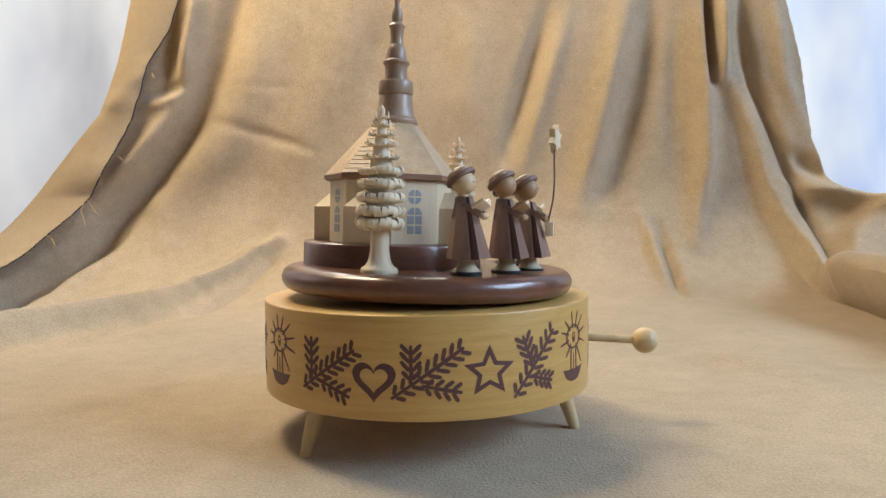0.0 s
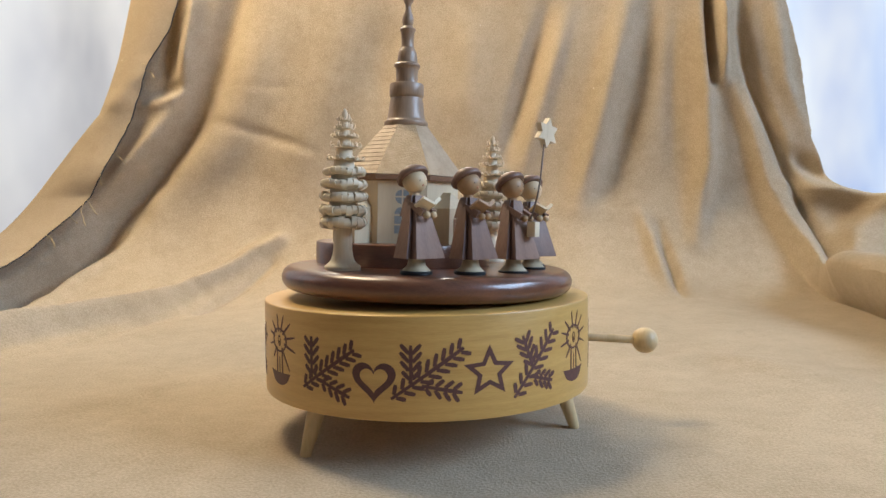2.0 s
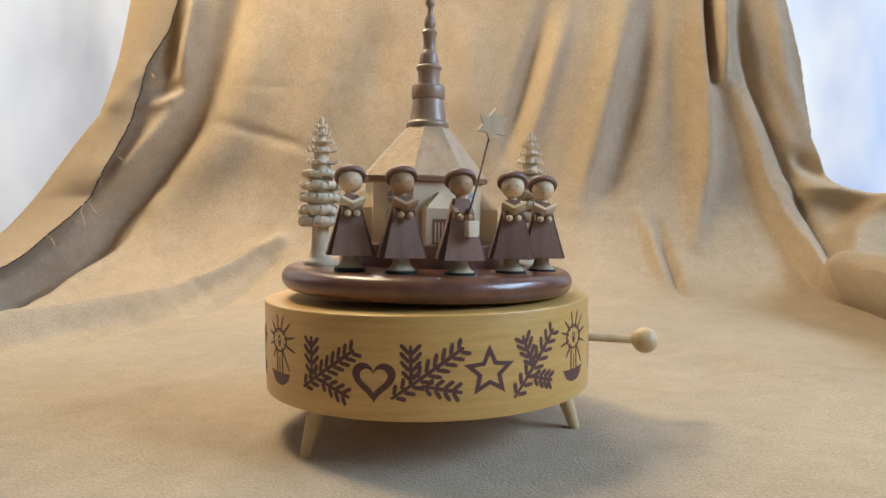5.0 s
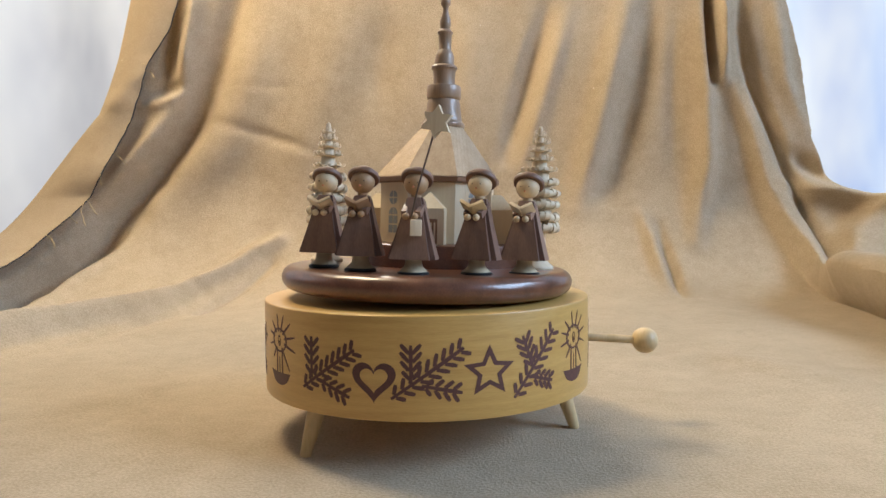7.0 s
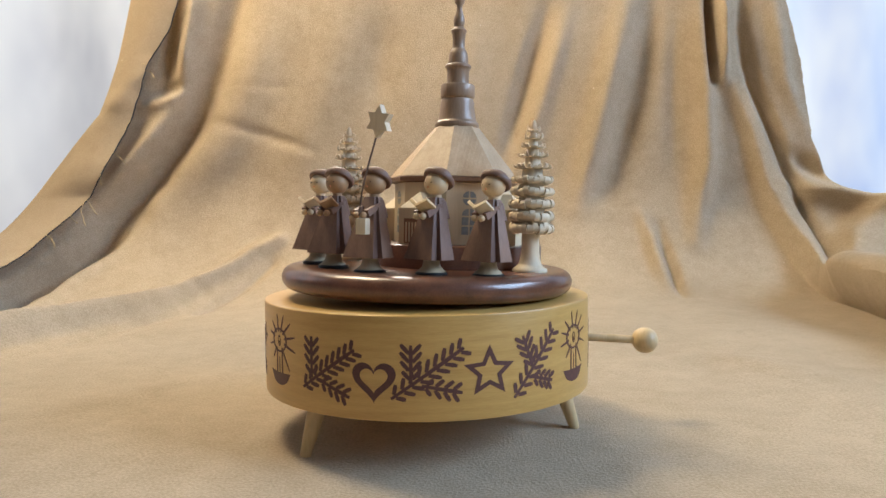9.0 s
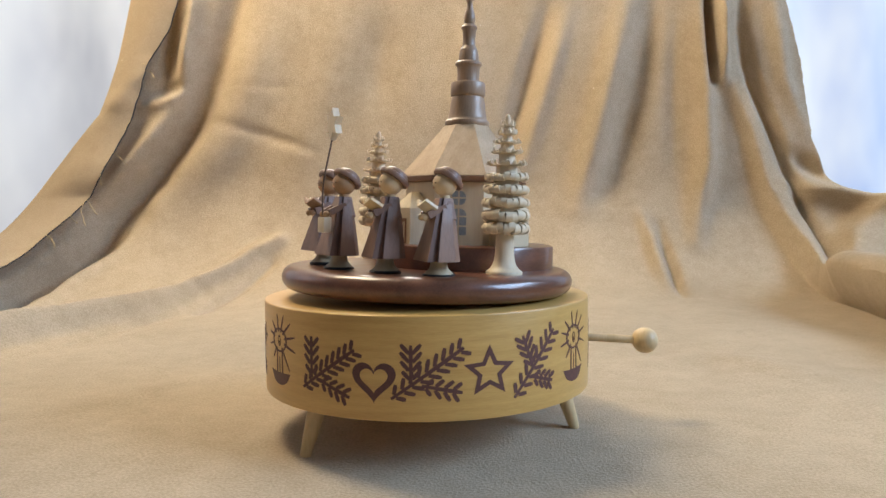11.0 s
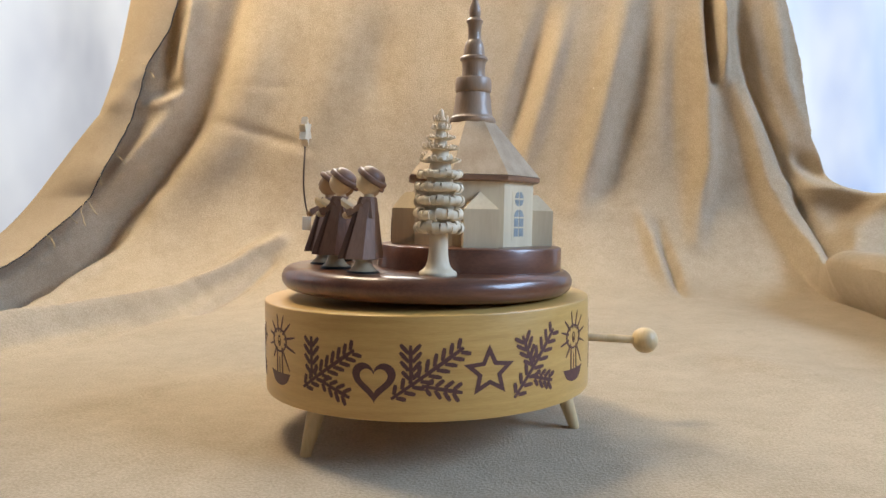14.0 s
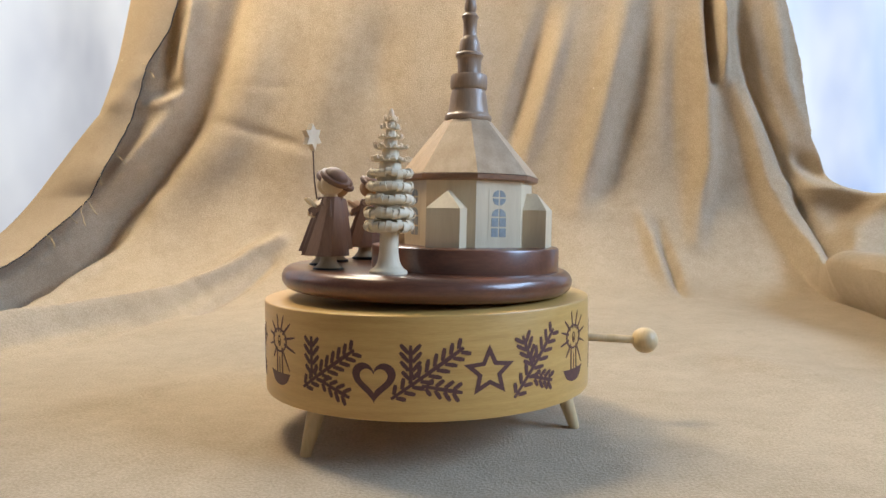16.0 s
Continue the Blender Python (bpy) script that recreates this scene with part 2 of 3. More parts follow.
slab("floor", (4.2, 4.2, 0.1), (0, 0, -0.80), M_TABLE)
slab("ceiling", (4.2, 4.2, 0.1), (0, 0, 1.80), M_PLASTER)
slab("wall_north", (4.2, 0.1, 2.5), (0, 2.0, 0.5), M_PLASTER)
slab("wall_south", (4.2, 0.1, 2.5), (0, -2.0, 0.5), M_PLASTER)
slab("wall_east", (0.1, 3.9, 2.5), (2.0, 0, 0.5), M_PLASTER)
slab("wall_west", (0.1, 3.9, 2.5), (-2.0, 0, 0.5), M_PLASTER)


def make_table():
    t = thing("table", "wooden table hidden beneath the suede cloth", "table", pose(0, 0.1, -0.75))
    bm = bmesh.new()
    box(bm, 1.7, 1.5, 0.03, pose(0, 0, 0.728), bevel=0.004)
    part("tabletop", bm, M_TABLE, t)
    for x in (-0.78, 0.78):
        for y in (-0.68, 0.68):
            bm = bmesh.new()
            box(bm, 0.05, 0.05, 0.713, pose(x, y, 0.3565), bevel=0.004)
            part("leg", bm, M_TABLE, t)


make_table()


def make_curtain(name, x0, x1, label, mat, seed):
    """Sheer curtain with soft vertical waves."""
    bm = bmesh.new()
    nx, nz = 60, 12
    g = []
    for j in range(nz + 1):
        row = []
        for i in range(nx + 1):
            x, z = x0 + (x1 - x0) * i / nx, -0.70 + 2.4 * j / nz
            y = 0.80 + 0.02 * math.sin(x * 31 + seed) + 0.015 * math.sin(x * 13 + 2 * z + seed * 2)
            row.append(bm.verts.new((x, y, z)))
        g.append(row)
    for j in range(nz):
        for i in range(nx):
            bm.faces.new((g[j][i], g[j][i + 1], g[j + 1][i + 1], g[j + 1][i]))
    ob = new(name, mesh_of(name, bm, mat))
    so = ob.modifiers.new("thickness", "SOLIDIFY")
    so.thickness = 0.001
    return tagged(ob, label, "curtain")


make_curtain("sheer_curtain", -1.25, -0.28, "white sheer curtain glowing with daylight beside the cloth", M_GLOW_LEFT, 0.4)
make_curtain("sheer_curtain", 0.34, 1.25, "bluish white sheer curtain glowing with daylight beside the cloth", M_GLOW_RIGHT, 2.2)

# ---- suede cloth ----
GROUND = 0.0012
BEND_Y, BEND_R = 0.36, 0.13


def sheet_point(x, v, push):
    """v: metres along the cloth; 0 where the bend begins, negative towards the front, positive up the back."""
    arc = BEND_R * math.pi / 2
    if v < 0:
        p, n = Vector((x, BEND_Y + v, GROUND)), Vector((0, 0, 1))
    elif v < arc:
        a = v / BEND_R
        p, n = Vector((x, BEND_Y + BEND_R * math.sin(a), GROUND + BEND_R * (1 - math.cos(a)))), Vector((0, -math.sin(a), math.cos(a)))
    else:
        p, n = Vector((x, BEND_Y + BEND_R, GROUND + BEND_R + v - arc)), Vector((0, -1, 0))
    return p + n * push


FOLDS = []


def crease(width, height, *points):
    """A ridge (height above 0) or a valley along points (x, v) of the cloth."""
    FOLDS.append((width, height, points, min(p[0] for p in points) - 3 * width, max(p[0] for p in points) + 3 * width, min(p[1] for p in points) - 3 * width, max(p[1] for p in points) + 3 * width))


ROLL = ((0.700, 0.180), (0.530, 0.150), (0.480, 0.100), (0.455, 0.000), (0.425, -0.137), (0.390, -0.420))
LAP = ((0.316, 0.330), (0.318, 0.307), (0.330, 0.273), (0.343, 0.242), (0.358, 0.181), (0.374, 0.127), (0.386, 0.068), (0.388, 0.002), (0.358, -0.137), (0.318, -0.300), (0.304, -0.420))


def lap_height(x, v):
    """0 to 1: the fold that laps over the cloth with a steep free edge along LAP."""
    best, side, along, total = 1e9, 0.0, 0.0, 0.0
    for (x0, v0), (x1, v1) in zip(LAP, LAP[1:]):
        ax, av = x1 - x0, v1 - v0
        ln = math.hypot(ax, av)
        f = max(0.0, min(1.0, ((x - x0) * ax + (v - v0) * av) / (ln * ln)))
        ox, ov = x - x0 - f * ax, v - v0 - f * av
        q = ox * ox + ov * ov
        if q < best:
            best, along, side = q, total + f * ln, ax * (v - v0) - av * (x - x0)
        total += ln
    d = math.sqrt(best)
    if side <= 0 or d > 0.12:
        return 0.0
    s = min(1.0, d / 0.020)
    s = s * s * (3 - 2 * s) * math.exp(-(max(0.0, d - 0.018) / 0.040) ** 2)
    return s * min(1.0, 0.25 + along / 0.48) * min(1.0, along / 0.03)


def roll_height(x, v):
    """0 to 1: the thick roll of cloth that lies over the floor."""
    best = 1.0
    for (x0, v0), (x1, v1) in zip(ROLL, ROLL[1:]):
        ax, av = x1 - x0, v1 - v0
        f = max(0.0, min(1.0, ((x - x0) * ax + (v - v0) * av) / (ax * ax + av * av)))
        best = min(best, (x - x0 - f * ax) ** 2 + (v - v0 - f * av) ** 2)
    q = best / (0.040 * 0.040)
    return math.exp(-q * q) if q < 4 else 0.0


def fold_push(x, v):
    d = 0.0
    for w, h, pts, xa, xb, va, vb in FOLDS:
        if not (xa < x < xb and va < v < vb):
            continue
        best, along, done, total = 1e9, 0.0, 0.0, 0.0
        for (x0, v0), (x1, v1) in zip(pts, pts[1:]):
            ax, av = x1 - x0, v1 - v0
            ln = math.hypot(ax, av)
            f = max(0.0, min(1.0, ((x - x0) * ax + (v - v0) * av) / (ln * ln)))
            q = (x - x0 - f * ax) ** 2 + (v - v0 - f * av) ** 2
            if q < best:
                best, along = q, total + f * ln
            total += ln
        end = min(along, total - along) / (0.30 * total)
        d += h * math.exp(-best / (w * w)) * (0.35 + 0.65 * min(1.0, end))
    soft = noise.noise(Vector((x * 5.0, v * 3.0, 1.7))) * 0.007 + noise.noise(Vector((x * 18, v * 8, 4.2))) * 0.0026 + noise.noise(Vector((x * 45, v * 30, 7.7))) * 0.0004
    near = min(1.0, max(0.08, (math.hypot(x, v + BEND_Y) - 0.08) * 6))
    d = (d + soft) * near + 0.034 * roll_height(x, v) + 0.038 * lap_height(x, v) ** 1.5
    return max(d, -0.0055) if v < 0 else max(d, -0.0055 - v * 0.8) if v < 0.08 else d

crease(0.0092, 0.0160, (-0.243, 0.418), (-0.248, 0.382), (-0.256, 0.338), (-0.260, 0.297))
crease(0.0080, -0.0100, (-0.262, 0.406), (-0.274, 0.352), (-0.287, 0.294))
crease(0.0074, 0.0070, (-0.302, 0.278), (-0.278, 0.286), (-0.260, 0.291))
crease(0.0068, -0.0050, (-0.299, 0.294), (-0.278, 0.298), (-0.265, 0.301))
crease(0.0123, 0.0130, (-0.271, 0.279), (-0.298, 0.242), (-0.321, 0.218), (-0.354, 0.184))
crease(0.0140, -0.0270, (-0.199, 0.406), (-0.227, 0.326), (-0.255, 0.260), (-0.299, 0.204), (-0.346, 0.160), (-0.378, 0.111), (-0.416, 0.062), (-0.363, -0.118))
crease(0.0222, 0.0090, (-0.168, 0.370), (-0.212, 0.248), (-0.274, 0.168))
crease(0.0101, 0.0090, (-0.369, -0.037), (-0.359, 0.073), (-0.323, 0.145))
crease(0.0056, -0.0026, (-0.233, 0.264), (-0.175, 0.248), (-0.123, 0.230))
crease(0.0056, -0.0010, (-0.211, 0.302), (-0.143, 0.299))
crease(0.0278, 0.0060, (-0.093, 0.369), (-0.119, 0.272), (-0.157, 0.160))
crease(0.0247, -0.0060, (-0.044, 0.381), (-0.057, 0.271))
crease(0.0090, 0.0240, (-0.160, 0.130), (-0.183, 0.115), (-0.234, 0.052), (-0.252, -0.059), (-0.285, -0.146), (-0.310, -0.200), (-0.372, -0.330))
crease(0.0071, -0.0140, (-0.164, 0.102), (-0.203, 0.042), (-0.223, -0.043), (-0.242, -0.140), (-0.262, -0.205), (-0.320, -0.330))
crease(0.0223, 0.0050, (0.055, 0.387), (0.042, 0.246))
crease(0.0106, -0.0110, (0.135, 0.381), (0.114, 0.307), (0.088, 0.221))
crease(0.0100, 0.0060, (0.158, 0.381), (0.136, 0.307), (0.107, 0.208))
crease(0.0150, 0.0140, (0.224, 0.399), (0.205, 0.319), (0.188, 0.248), (0.166, 0.163))
crease(0.0160, -0.0140, (0.253, 0.399), (0.242, 0.331), (0.222, 0.245), (0.198, 0.182))
crease(0.0118, 0.0180, (0.304, 0.399), (0.305, 0.350), (0.309, 0.216), (0.291, 0.120))
crease(0.0088, -0.0040, (0.276, 0.380), (0.275, 0.207))
crease(0.0056, -0.0320, (0.313, 0.411), (0.314, 0.356), (0.316, 0.305))
crease(0.0075, 0.0200, (0.326, 0.411), (0.326, 0.366), (0.329, 0.303))
crease(0.0080, -0.0180, (0.353, 0.411), (0.353, 0.366), (0.365, 0.304), (0.401, 0.215), (0.425, 0.133), (0.423, 0.057))
crease(0.0107, 0.0090, (0.384, 0.405), (0.399, 0.304), (0.424, 0.250))
crease(0.0095, -0.0130, (0.410, 0.224), (0.434, 0.206), (0.455, 0.187))
crease(0.0126, 0.0260, (0.405, 0.185), (0.446, 0.180), (0.542, 0.145))
crease(0.0072, 0.0080, (0.234, 0.156), (0.241, 0.121), (0.242, 0.049))
crease(0.0058, -0.0090, (0.254, 0.142), (0.256, 0.080), (0.248, 0.019))
crease(0.0135, 0.0040, (0.086, -0.277), (0.166, -0.238), (0.207, -0.310))
crease(0.0113, 0.0040, (-0.169, -0.329), (-0.111, -0.265))
crease(0.0075, -0.0030, (-0.019, -0.433), (0.008, -0.399))
crease(0.0049, 0.0030, (0.049, -0.401), (0.078, -0.424))
crease(0.0077, -0.0030, (-0.095, -0.393), (-0.116, -0.424))
crease(0.0154, -0.0220, (-0.406, 0.054), (-0.351, 0.121), (-0.316, 0.162))


def make_cloth(name, label, left, right, v0, v1, nx, nv, back, mat, folded=True):
    """left, right: the cloth's side borders as (v, x) pairs."""
    t = thing(name, label, "cloth")

    def spot(x, v, lift=0.0):
        roll = Vector((-0.014 * roll_height(x, v) ** 2 - 0.040 * max(0.0, min(1.0, (0.10 - v) / 0.12)) * lap_height(x, v), 0, 0)) if folded else Vector()
        return roll + sheet_point(x, v, (fold_push(x, v) if folded else 0.004 * math.sin(9 * x + 6 * v) + 0.006 * math.exp(-(((x + 0.34) * 0.62 - (v - 0.275) * 0.78) / 0.012) ** 2)) - back + lift)
    bm = bmesh.new()
    g = []
    for j in range(nv + 1):
        v = v0 + (v1 - v0) * j / nv
        xl, xr = ease(v, left), ease(v, right)
        ragged = 0.0009 * noise.noise(Vector((v * 150, 3.3, 0)))
        g.append([bm.verts.new(spot(xl + ragged + (xr - xl) * i / nx, v)) for i in range(nx + 1)])
    for j in range(nv):
        for i in range(nx):
            bm.faces.new((g[j][i], g[j][i + 1], g[j + 1][i + 1], g[j + 1][i]))
    me = mesh_of("sheet", bm, mat)
    ob = new("sheet", me)
    ob.parent = t
    so = ob.modifiers.new("thickness", "SOLIDIFY")
    so.thickness, so.offset = 0.0011, -1
    return t, spot


def fold_over(t, left, edge, v0, v1, nx, nv):
    """The cloth's border folded towards the viewer: its plain back shows, and it stands off the cloth at its frayed edge."""
    def spot(f, v):
        xl, xr = ease(v, left), ease(v, edge)
        lift = 0.004 + (0.010 + 0.014 * max(0.0, min(1.0, (0.30 - v) / 0.20))) * f
        bulge = 0.006 * math.sin(math.pi * f) + 0.004 * math.exp(-(((xl + (xr - xl) * f + 0.34) * 0.62 - (v - 0.275) * 0.78) / 0.012) ** 2)
        ragged = 0.0010 * noise.noise(Vector((v * 150, 3.3, 0))) * f
        base = fold_push(xl, v) * (1 - f) + max(0.0, fold_push(xr, v)) * f
        return sheet_point(xl + (xr - xl) * f + ragged, v, base + lift + bulge)
    bm = bmesh.new()
    g = [[bm.verts.new(spot(i / nx, v0 + (v1 - v0) * j / nv)) for i in range(nx + 1)] for j in range(nv + 1)]
    for j in range(nv):
        for i in range(nx):
            bm.faces.new((g[j][i], g[j][i + 1], g[j + 1][i + 1], g[j + 1][i]))
    ob = part("folded_edge", bm, M_SUEDE_BACK, t, "plain lighter back of the folded-over border")
    so = ob.modifiers.new("thickness", "SOLIDIFY")
    so.thickness, so.offset = 0.0011, -1
    return lambda v: spot(1.0, v)


def fray(t, rim):
    """Dark rim line for the shaded gap under the fold, and loose threads along the folded border."""
    bm = bmesh.new()
    vs = [0.055 + 0.0045 * i for i in range(82)]
    # near-black tube: the gap's shade is put into its colour
    tube(bm, [rim(v) + Vector((0.0004 * noise.noise(Vector((v * 90, 1.0, 0))), 0.0006, -0.0004)) for v in vs], 0.0008, 6)
    part("shaded_selvedge", bm, M_RIM_SHADE, t, "frayed rim, dark as the shaded gap under the fold")
    rnd = random.Random(5)
    for v, ln in ((0.315, 0.016), (0.322, 0.010), (0.262, 0.012), (0.228, 0.022), (0.205, 0.014), (0.172, 0.020), (0.168, 0.034), (0.150, 0.012), (0.120, 0.018), (0.098, 0.012)):
        bm = bmesh.new()
        p = rim(v)
        pts, d = [p], Vector((rnd.uniform(-0.3, 0.7), -0.15, rnd.uniform(-1, -0.2)))
        for k in range(7):
            d = (d + Vector((rnd.uniform(-0.5, 0.5), rnd.uniform(-0.2, 0.1), rnd.uniform(-0.6, 0.3)))).normalized()
            pts.append(pts[-1] + d * ln / 7)
        tube(bm, pts, 0.00038, 5)
        part("thread", bm, M_THREAD, t)

LEFT = [(-0.900, -0.642), (-0.250, -0.622), (0.060, -0.413), (0.125, -0.389), (0.181, -0.353), (0.267, -0.311), (0.326, -0.293), (0.358, -0.272), (0.394, -0.260), (0.600, -0.295)]
RIGHT = [(-0.900, 0.700), (-0.100, 0.680), (0.159, 0.512), (0.180, 0.459), (0.243, 0.431), (0.325, 0.419), (0.392, 0.401), (0.600, 0.390)]
LEFT_UNDER = [(-0.900, -0.840), (-0.250, -0.840), (0.136, -0.457), (0.206, -0.404), (0.270, -0.349), (0.328, -0.330), (0.394, -0.314), (0.600, -0.340)]
cloth, cloth_spot = make_cloth("suede_cloth", "tan suede cloth draped in soft folds over table and back", LEFT_UNDER, RIGHT, -0.74, 0.435, 460, 400, 0.0, M_SUEDE)
fray(cloth, fold_over(cloth, LEFT_UNDER, LEFT, 0.02, 0.435, 40, 140))


# ---- turning ----
SPIN, LEAN_X, LEAN_Y, DISC_Z = 11.2985, 1.800, 0.000, 0.0661
LEAN = Matrix.Translation((0, 0, 0.055)) @ pose(0, 0, 0, -LEAN_Y, LEAN_X, 0) @ Matrix.Translation((0, 0, -0.055))
TURNING = []


def spun(t, local):
    return LEAN @ pose(0, 0, 0, 0, 0, -SPIN * t) @ local


def on_disc(ob, local):
    """Puts a thing on the turning disc, to be keyed later."""
    TURNING.append((ob, local))
    ob.matrix_world = spun(0, local)
    return ob


# ---- music box ----
R = 0.065
DRUM_LOW, DRUM_TOP = 0.020, 0.0547


def make_box():
    box_ob = thing("music_box", "round maple music box with brown printed motifs on three splayed legs", "music box", pose(0, 0, 0))
    bm = bmesh.new()
    e = 0.0006
    prof = [(0.004, DRUM_LOW + 0.003), (R - 0.006, DRUM_LOW + 0.003), (R - 0.006, DRUM_LOW), (R - e, DRUM_LOW), (R - 0.2 * e, DRUM_LOW + 0.3 * e), (R, DRUM_LOW + e)]
    prof += [(R, DRUM_TOP - e), (R - 0.1 * e, DRUM_TOP - 0.55 * e), (R - 0.3 * e, DRUM_TOP - 0.27 * e), (R - 0.6 * e, DRUM_TOP - 0.08 * e), (R - e, DRUM_TOP), (0.006, DRUM_TOP)]
    lathe(bm, prof, 160)
    drum = part("drum", bm, M_DRUM, box_ob, "yellow maple drum with fine horizontal grain")
    bm = bmesh.new()
    lathe(bm, [(0.005, DRUM_TOP - 0.001), (0.005, DRUM_TOP + 0.0035)], 24)
    part("spindle", bm, M_LEG, box_ob)
    for a in (-137.5, -12.0, 106.0):
        bm = bmesh.new()
        d = Vector((math.cos(radians(a)), math.sin(radians(a)), 0))
        top, foot = d * 0.0525 + Vector((0, 0, DRUM_LOW + 0.004)), d * 0.0597 + Vector((0, 0, GROUND + 0.0002))
        ax = (top - foot).normalized()
        m = Matrix.Translation(foot) @ ax.to_track_quat("Z", "Y").to_matrix().to_4x4()
        ln = (top - foot).length
        lathe(bm, [(0.0010, -0.0006), (0.0018, -0.0005), (0.0021, 0.0003), (0.0030, ln * 0.5), (0.0040, ln)], 24, m)
        part("leg", bm, M_LEG, box_ob, "tapered splayed beech leg")
    return box_ob, drum


def on_drum(s, z, a0, lift):
    """A spot s metres round the drum from the angle a0 (0: front), z metres up."""
    a = radians(a0) + s / R - math.pi / 2
    r = R + lift
    return Vector((r * math.cos(a), r * math.sin(a), z))


def band(bm, left, right, a0, z0, closed=False):
    """A thin printed band between two rows of (s, z)."""
    low = [[on_drum(s, z0 + z, a0, lift) for s, z in side] for side in (left, right) for lift in (0.00002, 0.00012)]
    rows = [[bm.verts.new(p) for p in r] for r in low]
    n = len(left)
    for i in range(n if closed else n - 1):
        k = (i + 1) % n
        for a, b in ((rows[1], rows[3]), (rows[3], rows[2]), (rows[0], rows[1])):
            bm.faces.new((a[i], b[i], b[k], a[k]))


def stroke(bm, p, q, w0, w1, a0, z0, n=4):
    p, q = Vector(p), Vector(q)
    d = (q - p).normalized()
    s = Vector((-d.y, d.x))
    left, right = [], []
    for i in range(n + 1):
        f = i / n
        w = (w0 + (w1 - w0) * f) / 2
        if i == n:
            w *= 0.6
        c = p.lerp(q, f)
        left.append(tuple(c + s * w))
        right.append(tuple(c - s * w))
    band(bm, left, right, a0, z0)


def sprig(bm, p, q, needles, length, a0, z0, spread=45, first=1.0):
    """A stem with paired needles that point to its tip."""
    p, q = Vector(p), Vector(q)
    stroke(bm, p, q, 0.0010, 0.0015, a0, z0, 6)
    d = (q - p).normalized()
    for i in range(needles):
        f = first * (i + 0.3) / needles
        c = p.lerp(q, f)
        ln = length * (0.86 + 0.25 * math.sin(math.pi * f))
        for sg in (-1, 1):
            a = radians(spread) * sg
            v = Vector((d.x * math.cos(a) - d.y * math.sin(a), d.x * math.sin(a) + d.y * math.cos(a)))
            stroke(bm, c + v * 0.0009, c + v * ln, 0.0012, 0.0016, a0, z0, 3)


def fir_motif(a0, drum, main, upright, low, needles=9):
    """Three sprigs, each from (s, z) to (s, z) in millimetres."""
    bm = bmesh.new()
    for (x0, z0, x1, z1), n, ln, spread in ((main, needles, 0.0048, 45), (upright, 4, 0.0047, 42), (low, 4, 0.0041, 46)):
        sprig(bm, (x0 * MM, z0 * MM), (x1 * MM, z1 * MM), n, ln, a0 - 0.7, 0.0353, spread, 1.0 if n == needles else 0.88)
    part("fir_sprig_print", bm, M_PRINT, drum, "brown printed fir sprig", smooth=False)


def heart_motif(a0, drum):
    bm = bmesh.new()
    out, inn = [], []
    for i in range(48):
        t = 2 * math.pi * i / 48
        x, z = 16 * math.sin(t) ** 3, 13 * math.cos(t) - 5 * math.cos(2 * t) - 2 * math.cos(3 * t) - math.cos(4 * t)
        out.append((x * 0.00047, z * 0.00046))
        inn.append((x * 0.00030, z * 0.00028 + 0.0002))
    band(bm, out, inn, a0, 0.0337, True)
    part("heart_print", bm, M_PRINT, drum, "brown printed heart outline", smooth=False)


def star_motif(a0, drum):
    bm = bmesh.new()
    out, inn = [], []
    for i in range(10):
        a0_, a1_ = math.pi / 2 + 2 * math.pi * i / 10, math.pi / 2 + 2 * math.pi * (i + 1) / 10
        r0, r1 = ((1, 0.47) if i % 2 == 0 else (0.47, 1))
        for f in (0, 0.33, 0.66):
            x = r0 * math.cos(a0_) * (1 - f) + r1 * math.cos(a1_) * f
            z = r0 * math.sin(a0_) * (1 - f) + r1 * math.sin(a1_) * f
            out.append((x * 0.0094, z * 0.0089))
            inn.append((x * 0.0058, z * 0.0055))
    band(bm, out, inn, a0, 0.0356, True)
    part("star_print", bm, M_PRINT, drum, "brown printed star outline", smooth=False)


def candle_motif(a0, drum):
    bm = bmesh.new()
    z0 = 0.0427

    def ring(r0, r1, cz, sx=1.0):
        pts = [2 * math.pi * i / 24 for i in range(24)]
        band(bm, [(r1 * sx * math.cos(a), cz + r1 * math.sin(a)) for a in pts], [(r0 * sx * math.cos(a), cz + r0 * math.sin(a)) for a in pts], a0, z0, True)
    ring(0.0037, 0.0044, 0, 1.3)
    ring(0.0014, 0.0020, -0.0002, 0.55)
    ring(0.0002, 0.0006, -0.0007, 0.6)
    for deg, ln in ((-62, 0.0118), (-22, 0.0088), (14, 0.0084), (48, 0.0090), (74, 0.0094), (98, 0.0092), (128, 0.0078), (160, 0.0070), (200, 0.0074), (238, 0.0082)):
        a = radians(deg)
        d = Vector((1.35 * math.cos(a), math.sin(a)))
        stroke(bm, d * 0.0030, d * ln, 0.0009, 0.0007, a0, z0, 3)
    for s in (-0.0022, 0.0022):
        stroke(bm, (s, -0.0118), (s * 0.9, -0.0034), 0.0008, 0.0008, a0, z0, 3)
    stroke(bm, (0, -0.0118), (0, -0.006), 0.0005, 0.0005, a0, z0, 2)
    xs = [-1 + 2 * i / 12 for i in range(13)]
    band(bm, [(x * 0.0080, -0.0113 - 0.0004 * (1 - x * x)) for x in xs], [(x * 0.0070, -0.0117 - 0.0044 * math.sqrt(max(0.02, 1 - x * x))) for x in xs], a0, z0)
    part("candle_print", bm, M_PRINT, drum, "brown printed candle with rays on a bowl", smooth=False)


